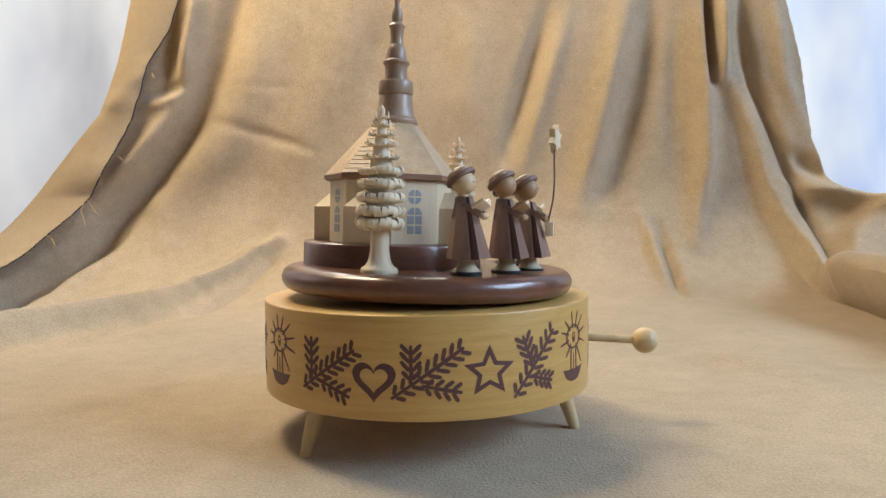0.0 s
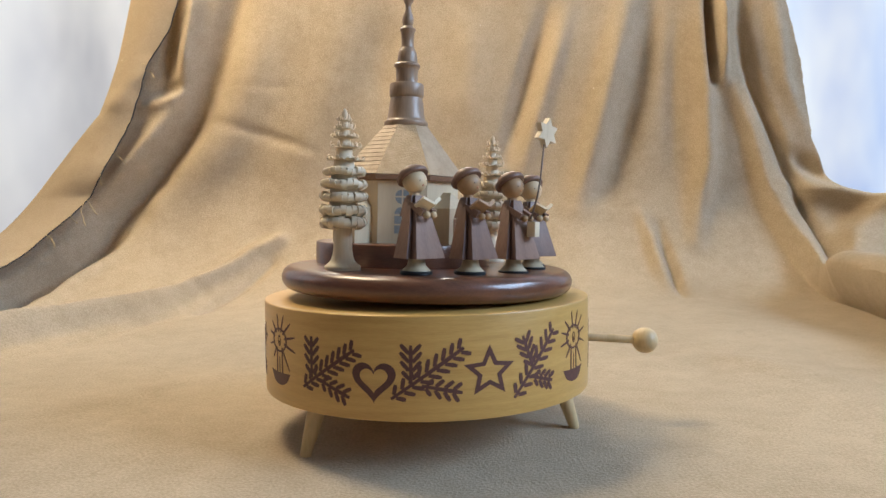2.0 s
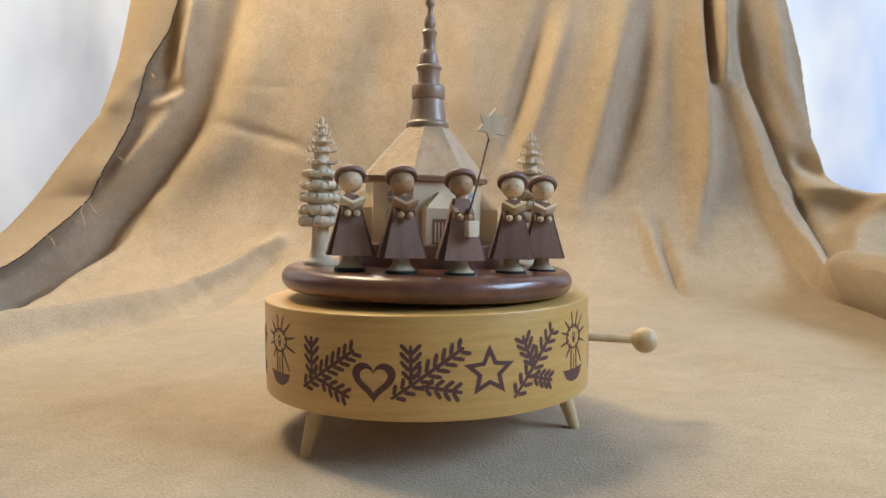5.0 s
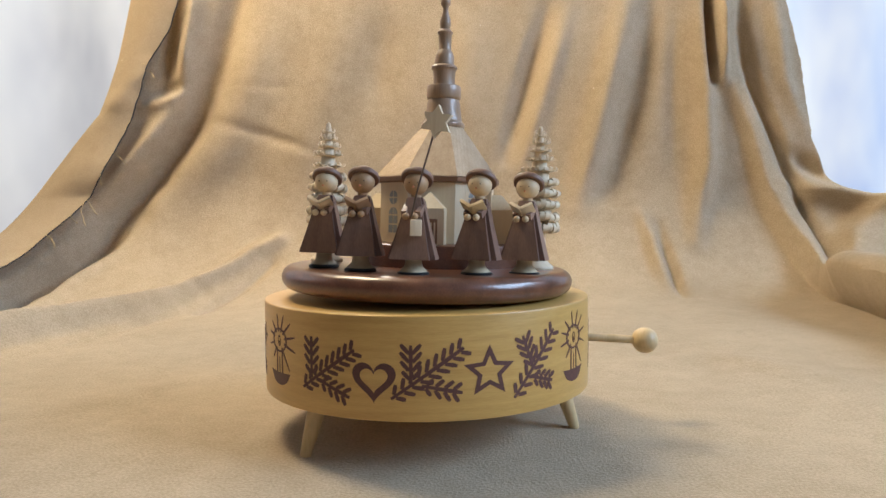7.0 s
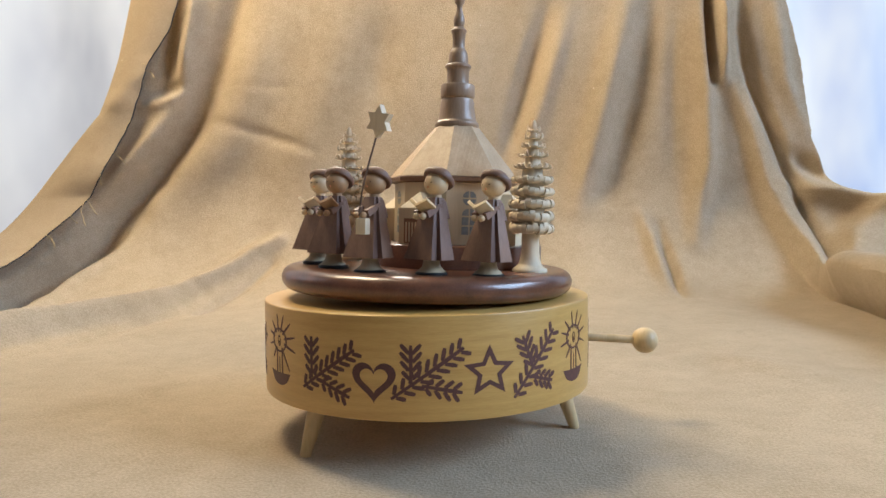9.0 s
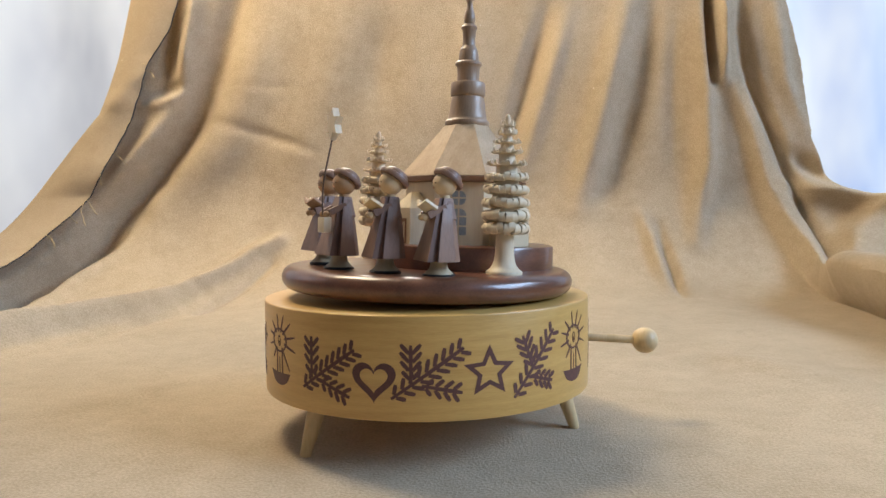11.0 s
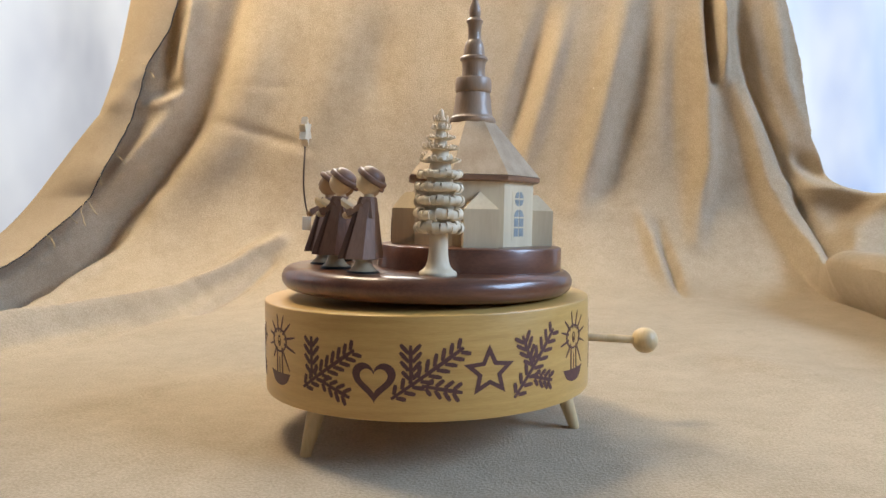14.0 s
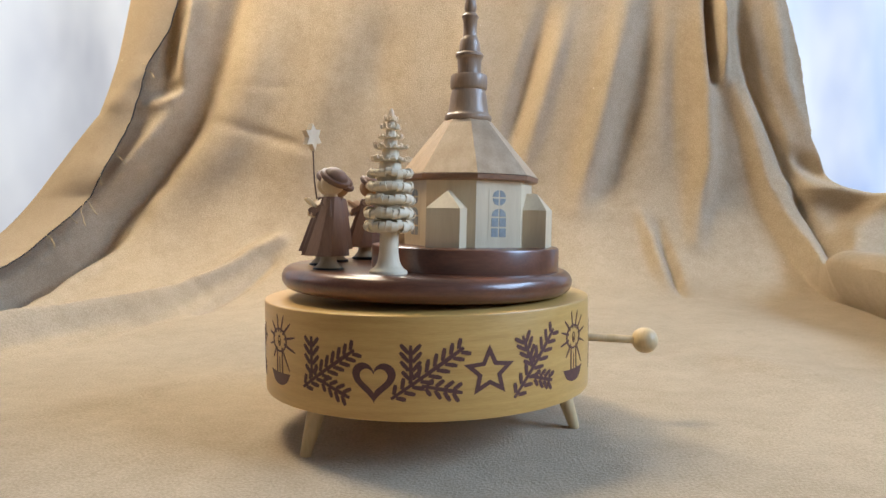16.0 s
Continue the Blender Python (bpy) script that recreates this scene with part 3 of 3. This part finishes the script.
FIRS = {-31.0: ((-10.6, -6.8, 11.4, 7.8), (-6.3, -3.0, -6.3, 11.0), (-2.5, -3.4, 9.4, -8.2)),
        0.6: ((-12.0, -7.7, 11.8, 8.8), (-5.4, -2.6, -5.4, 9.9), (-2.0, -3.3, 11.3, -5.9)),
        34.2: ((-8.4, -9.4, 9.6, 12.0), (-0.6, 0.0, -4.9, 11.2), (-1.0, -3.2, 8.8, -5.8), 8)}
music_box, drum = make_box()
for a in (-54.6, 53.9, 161.0):
    candle_motif(a, drum)
for a in (-31.0, 0.6, 34.2, 84.0, -79.0, 107.0, 142.0, 180.0, 215.0, 250.0):
    fir_motif(a, drum, *FIRS.get(a, FIRS[0.6]))
for a in (-15.8, 90.0, 198.0):
    heart_motif(a, drum)
for a in (18.1, 125.0, 233.0):
    star_motif(a, drum)


def make_lever():
    t = thing("stop_lever", "pale wooden rod with a ball knob on the drum side", "lever", pose(0, 0, 0))
    bm = bmesh.new()
    m = Matrix.Translation((0.0645, 0, 0.0357)) @ Vector((0.0258, 0, -0.0019)).to_track_quat("Z", "Y").to_matrix().to_4x4()
    lathe(bm, [(0.0017, -0.002), (0.00175, 0.012), (0.0017, 0.024)], 20, m)
    part("rod", bm, M_LEG, t)
    bm = bmesh.new()
    ball(bm, 0.0054, pose(0.0905, 0, 0.0338), seg=28)
    part("knob", bm, M_LEG, t, "turned beech ball knob")


make_lever()


def make_turntable():
    t = thing("turntable", "polished mahogany disc with rounded rim and round plinth", "turntable")
    bm = bmesh.new()
    r, z0, z1 = 0.0585, 0.0568, DISC_Z
    h = z1 - z0
    prof = [(0.004, z0)] + [(r - h * 0.5 + h * 0.55 * math.sin(math.pi * k / 14) ** 0.85 * 1.0 - h * 0.05, z0 + h * (1 - math.cos(math.pi * k / 14)) / 2) for k in range(15)] + [(0.004, z1)]
    lathe(bm, prof, 128)
    part("disc", bm, M_MAHOGANY, t, "dark red polished disc")
    bm = bmesh.new()
    b = 0.0011
    lathe(bm, [(0.037, -0.0002), (0.037, 0.0091 - b), (0.037 - 0.3 * b, 0.0091 - 0.3 * b), (0.037 - b, 0.0091)], 96, pose(CH[0], CH[1], DISC_Z))
    part("plinth", bm, M_MAHOGANY, t, "round mahogany plinth")
    return on_disc(t, Matrix())


CH = (-0.0148, 0.0084)
PLINTH_Z = 0.0752
make_turntable()


# ---- church ----
def make_church():
    t = thing("church", "octagonal maple toy church with cherry roof and turned spire", "church")
    rw, re = 0.0253, 0.0277
    hw = 0.0247

    ox, oy, turned = -0.0011, -0.0012, 3.5

    def octa(r, z, shift=1.0):
        return [(ox * shift + r * math.cos(radians(turned + 45 * k)), oy * shift + r * math.sin(radians(turned + 45 * k)), z) for k in range(8)]
    bm = bmesh.new()
    loft(bm, [octa(rw, 0), octa(rw, hw)])
    wall = part("wall", bm, M_WALL, t, "pale maple octagonal wall")
    bm = bmesh.new()
    loft(bm, [octa(re - 0.0012, hw), octa(re, hw + 0.0006), octa(re + 0.0002, hw + 0.0022), octa(re - 0.0004, hw + 0.0026)])
    part("eave", bm, M_EAVE, t, "reddish brown eave board")
    roof_z0, roof_z1, rt = hw + 0.0026, 0.0488, 0.0095
    for k in range(8):
        bm = bmesh.new()
        lo, hi = octa(re, roof_z0), octa(rt, roof_z1, 0.0)
        a, b, c, d = (Vector(lo[k]), Vector(lo[(k + 1) % 8]), Vector(hi[(k + 1) % 8]), Vector(hi[k]))
        i0, i1 = Vector((0, 0, roof_z0)), Vector((0, 0, roof_z1))
        steps = 12 if k == 5 else 1
        nrm = (b - a).cross(d - a).normalized() * (0.00022 if steps > 1 else 0.0)
        left, right = [], []
        for j in range(steps):
            f0, f1 = j / steps, (j + 1) / steps
            left += [a.lerp(d, f0) + nrm, a.lerp(d, f1)]
            right += [b.lerp(c, f0) + nrm, b.lerp(c, f1)]
        lv, rv = [bm.verts.new(p) for p in left], [bm.verts.new(p) for p in right]
        for j in range(len(lv) - 1):
            bm.faces.new((lv[j], rv[j], rv[j + 1], lv[j + 1]))
        v0, v1 = bm.verts.new(i0), bm.verts.new(i1)
        bm.faces.new((lv[0], v0, rv[0]))
        bm.faces.new((lv[-1], rv[-1], v1))
        bm.faces.new(lv + [v1, v0])
        bm.faces.new((rv + [v1, v0])[::-1])
        mat = M_ROOF_ROUGH if k in (4, 6) else M_ROOF_SAWN if k in (0, 1) else M_ROOF
        part("roof_panel", bm, mat, t, "stepped cherry roof panel" if k == 5 else "", smooth=False)
    bm = bmesh.new()
    u = 0.000226
    prof = [(0.004, 0.0481), (36 * u, 0.0481), (40 * u, 0.0487), (41.5 * u, 0.0497), (40.5 * u, 0.0508), (37 * u, 0.0514), (35.5 * u, 0.0522), (33 * u, 0.0558), (31.5 * u, 0.0591), (30 * u, 0.0603),
            (29 * u, 0.0609), (31 * u, 0.0612), (32.2 * u, 0.0619), (32.4 * u, 0.0640), (32 * u, 0.0662), (30.5 * u, 0.0668), (21 * u, 0.0669), (20.5 * u, 0.0675), (20.2 * u, 0.0700), (20.8 * u, 0.0725),
            (22 * u, 0.0735), (24.5 * u, 0.0741), (24.5 * u, 0.0748), (22 * u, 0.0754), (19 * u, 0.0757), (18.6 * u, 0.0775), (17.2 * u, 0.0797), (14.5 * u, 0.0812), (12.5 * u, 0.0818), (11.6 * u, 0.0823),
            (11.6 * u, 0.0850), (12.6 * u, 0.0885), (14.6 * u, 0.0891), (14.6 * u, 0.0897), (11.5 * u, 0.0905), (8.5 * u, 0.0911), (10.4 * u, 0.0925), (10.6 * u, 0.0938), (9.2 * u, 0.0955), (6 * u, 0.0972),
            (5 * u, 0.0988), (5.6 * u, 0.1003), (9 * u, 0.1012), (9.6 * u, 0.1022), (8.6 * u, 0.1031), (5.5 * u, 0.1036), (4.6 * u, 0.1052), (5.5 * u, 0.1064), (6.2 * u, 0.1080), (5.2 * u, 0.1096), (2.5 * u, 0.1107), (0.6 * u, 0.1112)]
    lathe(bm, prof, 48)
    part("spire", bm, M_SPIRE, t, "turned walnut spire with stacked rings")
    ap = rw * math.cos(radians(22.5))
    for k, a in enumerate((-109.0, -19.0, 71.0, 161.0)):
        turn = pose(ox, oy, 0, 0, 0, a)
        bm = bmesh.new()
        w, out, h, top = 0.0064, 0.0324, 0.0142, 0.0207
        i = ap - 0.001
        pts = [(i, -w, 0), (out, -w, 0), (out, w, 0), (i, w, 0), (i, -w, h), (out, -w, h), (out, w, h), (i, w, h), (i, 0, top), (out - 0.005, 0, top)]
        vs = [bm.verts.new(turn @ Vector(p)) for p in pts]
        for f in ((0, 3, 2, 1), (0, 1, 5, 4), (1, 2, 6, 5), (2, 3, 7, 6), (0, 4, 8, 7, 3), (4, 5, 9, 8), (6, 7, 8, 9), (5, 6, 9)):
            bm.faces.new([vs[j] for j in f])
        annex = part("annex", bm, M_WALL, t, "small hipped maple porch block", smooth=False)
        if k == 1:
            bm = bmesh.new()
            box(bm, 0.0003, 0.0078, 0.0098, turn @ pose(out + 0.0001, 0, 0.0052))
            door = part("door", bm, M_EAVE, annex, "dark brown printed door with pale upright bars", smooth=False)
            for j in range(5):
                bm = bmesh.new()
                box(bm, 0.0002, 0.0006, 0.0078, turn @ pose(out + 0.0003, -0.0028 + 0.0014 * j, 0.0048))
                part("bar", bm, M_LIMEWOOD, door, smooth=False)
    for a in (-154.0, -64.0, 26.0, 116.0):
        turn = pose(ox, oy, 0, 0, 0, a + 90) @ pose(0, -ap, 0)
        bm = bmesh.new()
        box(bm, 0.0088, 0.0002, 0.0192, turn @ pose(0, 0, 0.0122))
        win = part("window", bm, M_WALL, t, "printed window with grey panes", smooth=False)
        y0, y1 = -0.0001, -0.00022
        g = 0.0003
        hw_ = 0.0031

        def pane(outline):
            b = bmesh.new()
            prism(b, outline, y0, y1, turn)
            bmesh.ops.recalc_face_normals(b, faces=b.faces)
            part("pane", b, M_PANE, win, smooth=False)

        def quarter(cx, cz, sx, sz, r):
            arc = [(cx + sx * (g + (r - g) * math.cos(radians(q))), cz + sz * (g + (r - g) * math.sin(radians(q)))) for q in range(0, 91, 15)]
            pane([(cx + sx * g, cz + sz * g)] + arc)
        for sx in (-1, 1):
            quarter(0, 0.0185, sx, 1, hw_ - 0.0003)
            quarter(0, 0.0185, sx, -1, hw_ - 0.0003)
            quarter(0, 0.0113, sx, 1, hw_)
            for zb, zt in ((0.0078, 0.0110), (0.0040, 0.0072)):
                pane([(sx * g, zb), (sx * hw_, zb), (sx * hw_, zt), (sx * g, zt)])
    return on_disc(t, pose(CH[0], CH[1], PLINTH_Z))


make_church()


# ---- shaved trees ----
def make_tree(ang, r, top, label, seed, seat=0.0):
    rnd = random.Random(seed)
    t = thing("shaved_tree", label, "toy tree", group="trees on the disc")
    H = top - DISC_Z
    k = H / 0.0583
    bm = bmesh.new()
    prof = [(0.0066, 0), (0.0067, 0.0010), (0.0064, 0.0016), (0.0054, 0.0022), (0.0044, 0.0034), (0.0038, 0.0052), (0.0034, 0.0080), (0.0033, 0.0158), (0.0050, 0.0160), (0.0050, 0.0166)]
    prof += [(0.0052, 0.022), (0.0049, 0.030), (0.0045, 0.035), (0.0040, 0.0362), (0.0037, 0.0400), (0.0031, 0.0408), (0.0029, 0.0444), (0.0024, 0.0450), (0.0022, 0.0480), (0.0018, 0.0486), (0.0016, 0.0512), (0.0014, 0.052), (0.0012, 0.0543), (0.0008, 0.0548), (0.0011, 0.0556), (0.0010, 0.0570), (0.0007, 0.0579), (0.0002, 0.0584)]
    lathe(bm, [(a, b * k) for a, b in prof], 32)
    part("trunk", bm, M_LIMEWOOD, t, "turned pale limewood stem")
    tiers = [(0.0175, 0.0088), (0.0218, 0.0089), (0.0266, 0.0087), (0.0313, 0.0084), (0.0358, 0.0080), (0.0402, 0.0067), (0.0446, 0.0057), (0.0482, 0.0047), (0.0514, 0.0036), (0.0543, 0.0025)]
    for i, (z, rad) in enumerate(tiers):
        bm = bmesh.new()
        core = 0.0050 - 0.0038 * max(0.0, z - 0.026) / 0.028
        n = 24 if i < 5 else 20 if i < 8 else 15
        curl = max(0.0, 1.0 - i / 7.0)
        off = rnd.random()
        for c in range(n):
            a = 2 * math.pi * (c + off + rnd.uniform(-0.12, 0.12)) / n
            wd = math.pi * rad / n * (rnd.uniform(0.86, 0.98) if i < 5 else rnd.uniform(0.55, 0.95))
            rr = rad * (rnd.uniform(0.95, 1.04) if i < 5 else rnd.uniform(0.82, 1.12))
            zj = z + rnd.uniform(-0.0005, 0.0005)
            rc = (0.0008 + 0.0012 * curl) * rnd.uniform(0.85, 1.15)
            path = [(core * 0.9, z - (0.0020 if i < 4 else 0.0003))]
            if i < 5:
                steps = 9
                for s in range(steps + 1):
                    q = radians(-100 + (200 + 110 * curl) * s / steps)
                    sh = 1 - 0.35 * s / steps
                    path.append((rr - rc + rc * sh * math.cos(q), zj + rc * sh * math.sin(q)))
            else:
                up = rnd.uniform(0.4, 1.7)
                path += [(rr * 0.70, z - 0.0003), (rr * 0.90, z - 0.0002), (rr, zj + 0.0002 * up), (rr * 1.01, zj + 0.0007 * up), (rr * 0.94, zj + 0.0011 * up), (rr * 0.88, zj + 0.0009 * up)]
            th = 0.00022 if i < 5 else 0.00015
            rows = []
            for j, (pr, pz) in enumerate(path):
                w = wd * (0.6 if j == 0 else 1.12 if j < 5 else 0.86) if i < 5 else wd * (0.7, 1.05, 1.05, 0.85, 0.6, 0.4, 0.25)[j]
                d = Vector((math.cos(a), math.sin(a), 0))
                s_ = Vector((-math.sin(a), math.cos(a), 0))
                c0 = d * pr + Vector((0, 0, pz * k))
                j0, j1 = path[max(0, j - 1)], path[min(len(path) - 1, j + 1)]
                tg = Vector((j1[0] - j0[0], j1[1] - j0[1])).normalized()
                nr = d * (-tg.y) + Vector((0, 0, tg.x))
                rows.append([c0 - s_ * w + nr * th, c0 + s_ * w + nr * th, c0 + s_ * w - nr * th, c0 - s_ * w - nr * th])
            loft(bm, rows)
        bmesh.ops.recalc_face_normals(bm, faces=bm.faces)
        part("curl_tier", bm, M_LIMEWOOD, t, "ring of curled wood shavings")
    return on_disc(t, pose(r * math.cos(radians(ang)), r * math.sin(radians(ang)), DISC_Z - seat, 0, 0, ang))


make_tree(-113.2, 0.0437, 0.1246, "pale shaved-wood tree with curled tiers on the mahogany disc", 3)
make_tree(72.6, 0.0445, 0.1238, "pale shaved-wood tree with curled tiers beside the plinth", 8, 0.0004)


# ---- dolls ----
def make_doll(x, y, facing, coat, head, label, seat):
    """A turned and sawn carol doll, one mesh; it faces -y before it is turned."""
    bm = bmesh.new()
    mats = [coat, M_EDGE, head, M_HAT, M_BASE, M_FOOT_SHADED, M_DOT, M_RED]
    lathe(bm, [(5.5 * MM, 0), (5.7 * MM, 0.3 * MM), (5.7 * MM, 1.1 * MM), (5.3 * MM, 1.45 * MM)], 36, mat=4)
    lathe(bm, [(5.0 * MM, 1.4 * MM), (4.9 * MM, 1.7 * MM), (4.2 * MM, 2.3 * MM), (3.3 * MM, 3.3 * MM), (2.9 * MM, 4.8 * MM), (3.1 * MM, 7.5 * MM)], 28, mat=5)

    def back(z):
        """The body leans back with its height."""
        return max(0.0, z - 6.0) * 0.075

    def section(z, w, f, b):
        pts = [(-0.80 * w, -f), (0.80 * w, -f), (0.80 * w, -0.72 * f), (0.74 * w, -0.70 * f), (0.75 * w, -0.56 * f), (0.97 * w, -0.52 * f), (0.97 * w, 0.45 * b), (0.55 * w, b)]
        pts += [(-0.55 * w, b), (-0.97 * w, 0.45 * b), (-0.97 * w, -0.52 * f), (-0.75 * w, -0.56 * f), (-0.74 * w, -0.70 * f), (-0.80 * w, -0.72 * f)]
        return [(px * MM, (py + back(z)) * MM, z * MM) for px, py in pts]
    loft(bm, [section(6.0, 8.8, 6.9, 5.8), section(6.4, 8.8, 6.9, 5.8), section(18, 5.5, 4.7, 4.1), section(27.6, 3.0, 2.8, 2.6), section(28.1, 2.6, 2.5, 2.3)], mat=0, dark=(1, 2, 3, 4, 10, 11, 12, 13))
    for sg in (-1, 1):
        a, b = Vector((sg * 3.0, 0.9, 25.2)), Vector((sg * 2.5, -5.4, 22.2))
        m = Matrix.Translation((a + b) / 2 * MM) @ (b - a).to_track_quat("Y", "Z").to_matrix().to_4x4()
        ln = (b - a).length * MM
        loft(bm, [[(-0.7 * MM, -ln / 2, -0.9 * MM), (0.7 * MM, -ln / 2, -0.9 * MM), (0.7 * MM, -ln / 2, 0.9 * MM), (-0.7 * MM, -ln / 2, 0.9 * MM)],
                  [(-0.9 * MM, ln / 2, -1.6 * MM), (0.9 * MM, ln / 2, -1.6 * MM), (0.9 * MM, ln / 2, 0.9 * MM), (-0.9 * MM, ln / 2, 0.9 * MM)]], m, 0)
        # hanging cape sleeve
        loft(bm, [[(sg * px * MM, (py + 1.4) * MM, pz * MM) for px, py, pz in ring] for ring in
                  (((2.2, 0.0, 27.2), (3.1, 0.0, 27.2), (3.1, 2.0, 27.0), (2.2, 2.0, 27.0)), ((3.2, -0.3, 20.8), (4.4, -0.3, 21.0), (4.3, 3.1, 20.6), (3.0, 3.1, 20.4)))][::sg], mat=0)
        ball(bm, 1.25 * MM, pose(sg * 1.6 * MM, -6.1 * MM, 21.3 * MM), 2, 14)
    lathe(bm, [(1.8 * MM, 27.6 * MM), (1.8 * MM, 30.5 * MM)], 16, pose(0, 1.7 * MM, 0), 2)
    ball(bm, 4.35 * MM, pose(0, 1.6 * MM, 33.1 * MM), 2, 28)
    for sg in (-1, 1):
        ball(bm, 0.24 * MM, pose(sg * 1.5 * MM, -2.42 * MM, 33.4 * MM), 6, 8)
    ball(bm, 0.46 * MM, pose(0, -2.40 * MM, 31.8 * MM), 7, 8)
    hat = pose(0, 2.9 * MM, 35.0 * MM, -36, 0, 0)
    brim = [(3.6, -1.0), (5.2, -1.1), (5.6, -0.9), (5.8, -0.4), (5.8, 0.3), (5.6, 0.8), (5.2, 1.0), (4.7, 1.0), (4.5, 1.15), (4.4, 1.6), (3.9, 2.4), (3.0, 3.0), (1.7, 3.4), (0.4, 3.5)]
    lathe(bm, [(r * MM, z * MM) for r, z in brim], 32, hat, 3)
    bmesh.ops.scale(bm, vec=(1, 1, 0.975), verts=bm.verts)
    bmesh.ops.recalc_face_normals(bm, faces=bm.faces)
    ob = new("carol_doll", mesh_of("carol_doll", bm, mats))
    tagged(ob, label, "wooden doll", "row of carol dolls")
    return on_disc(ob, pose(x, y, DISC_Z - seat, 0, 0, facing + 90))


def make_songbook(local, mat):
    t = thing("songbook", "open pale wooden songbook held by a doll", "songbook", group="songbooks")
    for sg in (-1, 1):
        bm = bmesh.new()
        m = pose(0, -5.9 * MM, 23.3 * MM, -32, 0, 0) @ pose(0, 0, 0, 0, -sg * 30, 0) @ pose(sg * 2.4 * MM, 0, 0)
        box(bm, 4.8 * MM, 5.2 * MM, 1.2 * MM, m, bevel=0.12 * MM)
        part("leaf", bm, mat, t)
    return on_disc(t, local)


DOLLS = [(0.01338, -0.04277, -21, M_COAT, M_HEAD, "wooden carol doll in a brown coat, pale head and brown hat", 0.0),
         (0.02896, -0.03051, -21, M_COAT_DARK, M_HEAD_TAN, "wooden carol doll in a dark walnut coat with tan head", 0.0002),
         (0.03996, -0.01294, -24, M_COAT, M_HEAD_TAN, "wooden carol doll carrying star and lantern, tan head", 0.0006),
         (0.04114, 0.00970, -35, M_COAT_DARK, M_HEAD, "wooden carol doll in a dark coat with pale head", 0.0005),
         (0.03641, 0.02927, -35, M_COAT, M_HEAD, "wooden carol doll in a reddish brown coat beside a tree", 0.0008)]
for i, row in enumerate(DOLLS):
    make_doll(*row)
    if i != 2:
        make_songbook(pose(row[0], row[1], DISC_Z - row[6], 0, 0, row[2] + 90), (M_LIMEWOOD, M_BOOK_TAN, None, M_LEG, M_LIMEWOOD)[i])


def make_lantern():
    t = thing("lantern", "small pale wooden lantern block held by a doll", "lantern")
    bm = bmesh.new()
    box(bm, 3.9 * MM, 3.4 * MM, 5.6 * MM, pose(0, 0, 0), bevel=0.25 * MM)
    part("block", bm, M_LIMEWOOD, t)
    bm = bmesh.new()
    tube(bm, [(-0.8 * MM, 0.3 * MM, 2.6 * MM), (-0.7 * MM, 0.6 * MM, 4.6 * MM)], 0.22 * MM)
    part("hook", bm, M_WIRE, t)
    x, y, a = DOLLS[2][:3]
    return on_disc(t, pose(x, y, DISC_Z - DOLLS[2][6], 0, 0, a + 90) @ pose(2.3 * MM, -7.0 * MM, 16.9 * MM, 0, 0, 12))


make_lantern()


def make_star():
    t = thing("star_staff", "pale six-pointed wooden star on a bent brown wire", "star")
    x, y, a = DOLLS[2][:3]
    grip = pose(x, y, DISC_Z, 0, 0, a + 90) @ Vector((0.6 * MM, -7.0 * MM, 20.0 * MM))
    tip = Vector((0.0496, -0.0076, 0.1182))
    side = Vector((math.cos(radians(a)), math.sin(radians(a)), 0))
    bm = bmesh.new()
    pts = []
    for i in range(13):
        f = i / 12
        pts.append(grip.lerp(tip, f) + side * 0.0022 * math.sin(math.pi * f) * (1 - f))
    tube(bm, pts, 0.00033)
    part("wire", bm, M_WIRE, t)
    bm = bmesh.new()
    out = []
    for i in range(12):
        q = math.pi / 2 + math.pi * i / 6
        r = 0.0057 if i % 2 == 0 else 0.0033
        out.append((r * math.cos(q), r * math.sin(q)))
    prism(bm, out, -0.0012, 0.0012, Matrix.Translation(tip) @ pose(0, 0, 0, 0, 0, -27 + 90) @ pose(0, 0, 0, 0, 8, 0))
    bmesh.ops.recalc_face_normals(bm, faces=bm.faces)
    part("star", bm, M_LIMEWOOD, t, "pale six-pointed star", smooth=False)
    return on_disc(t, Matrix())


make_star()


def motions():
    times = [0.5 * i for i in range(33)]
    for ob, local in TURNING:
        walk(ob, [(t, spun(t, local)) for t in times])


motions()
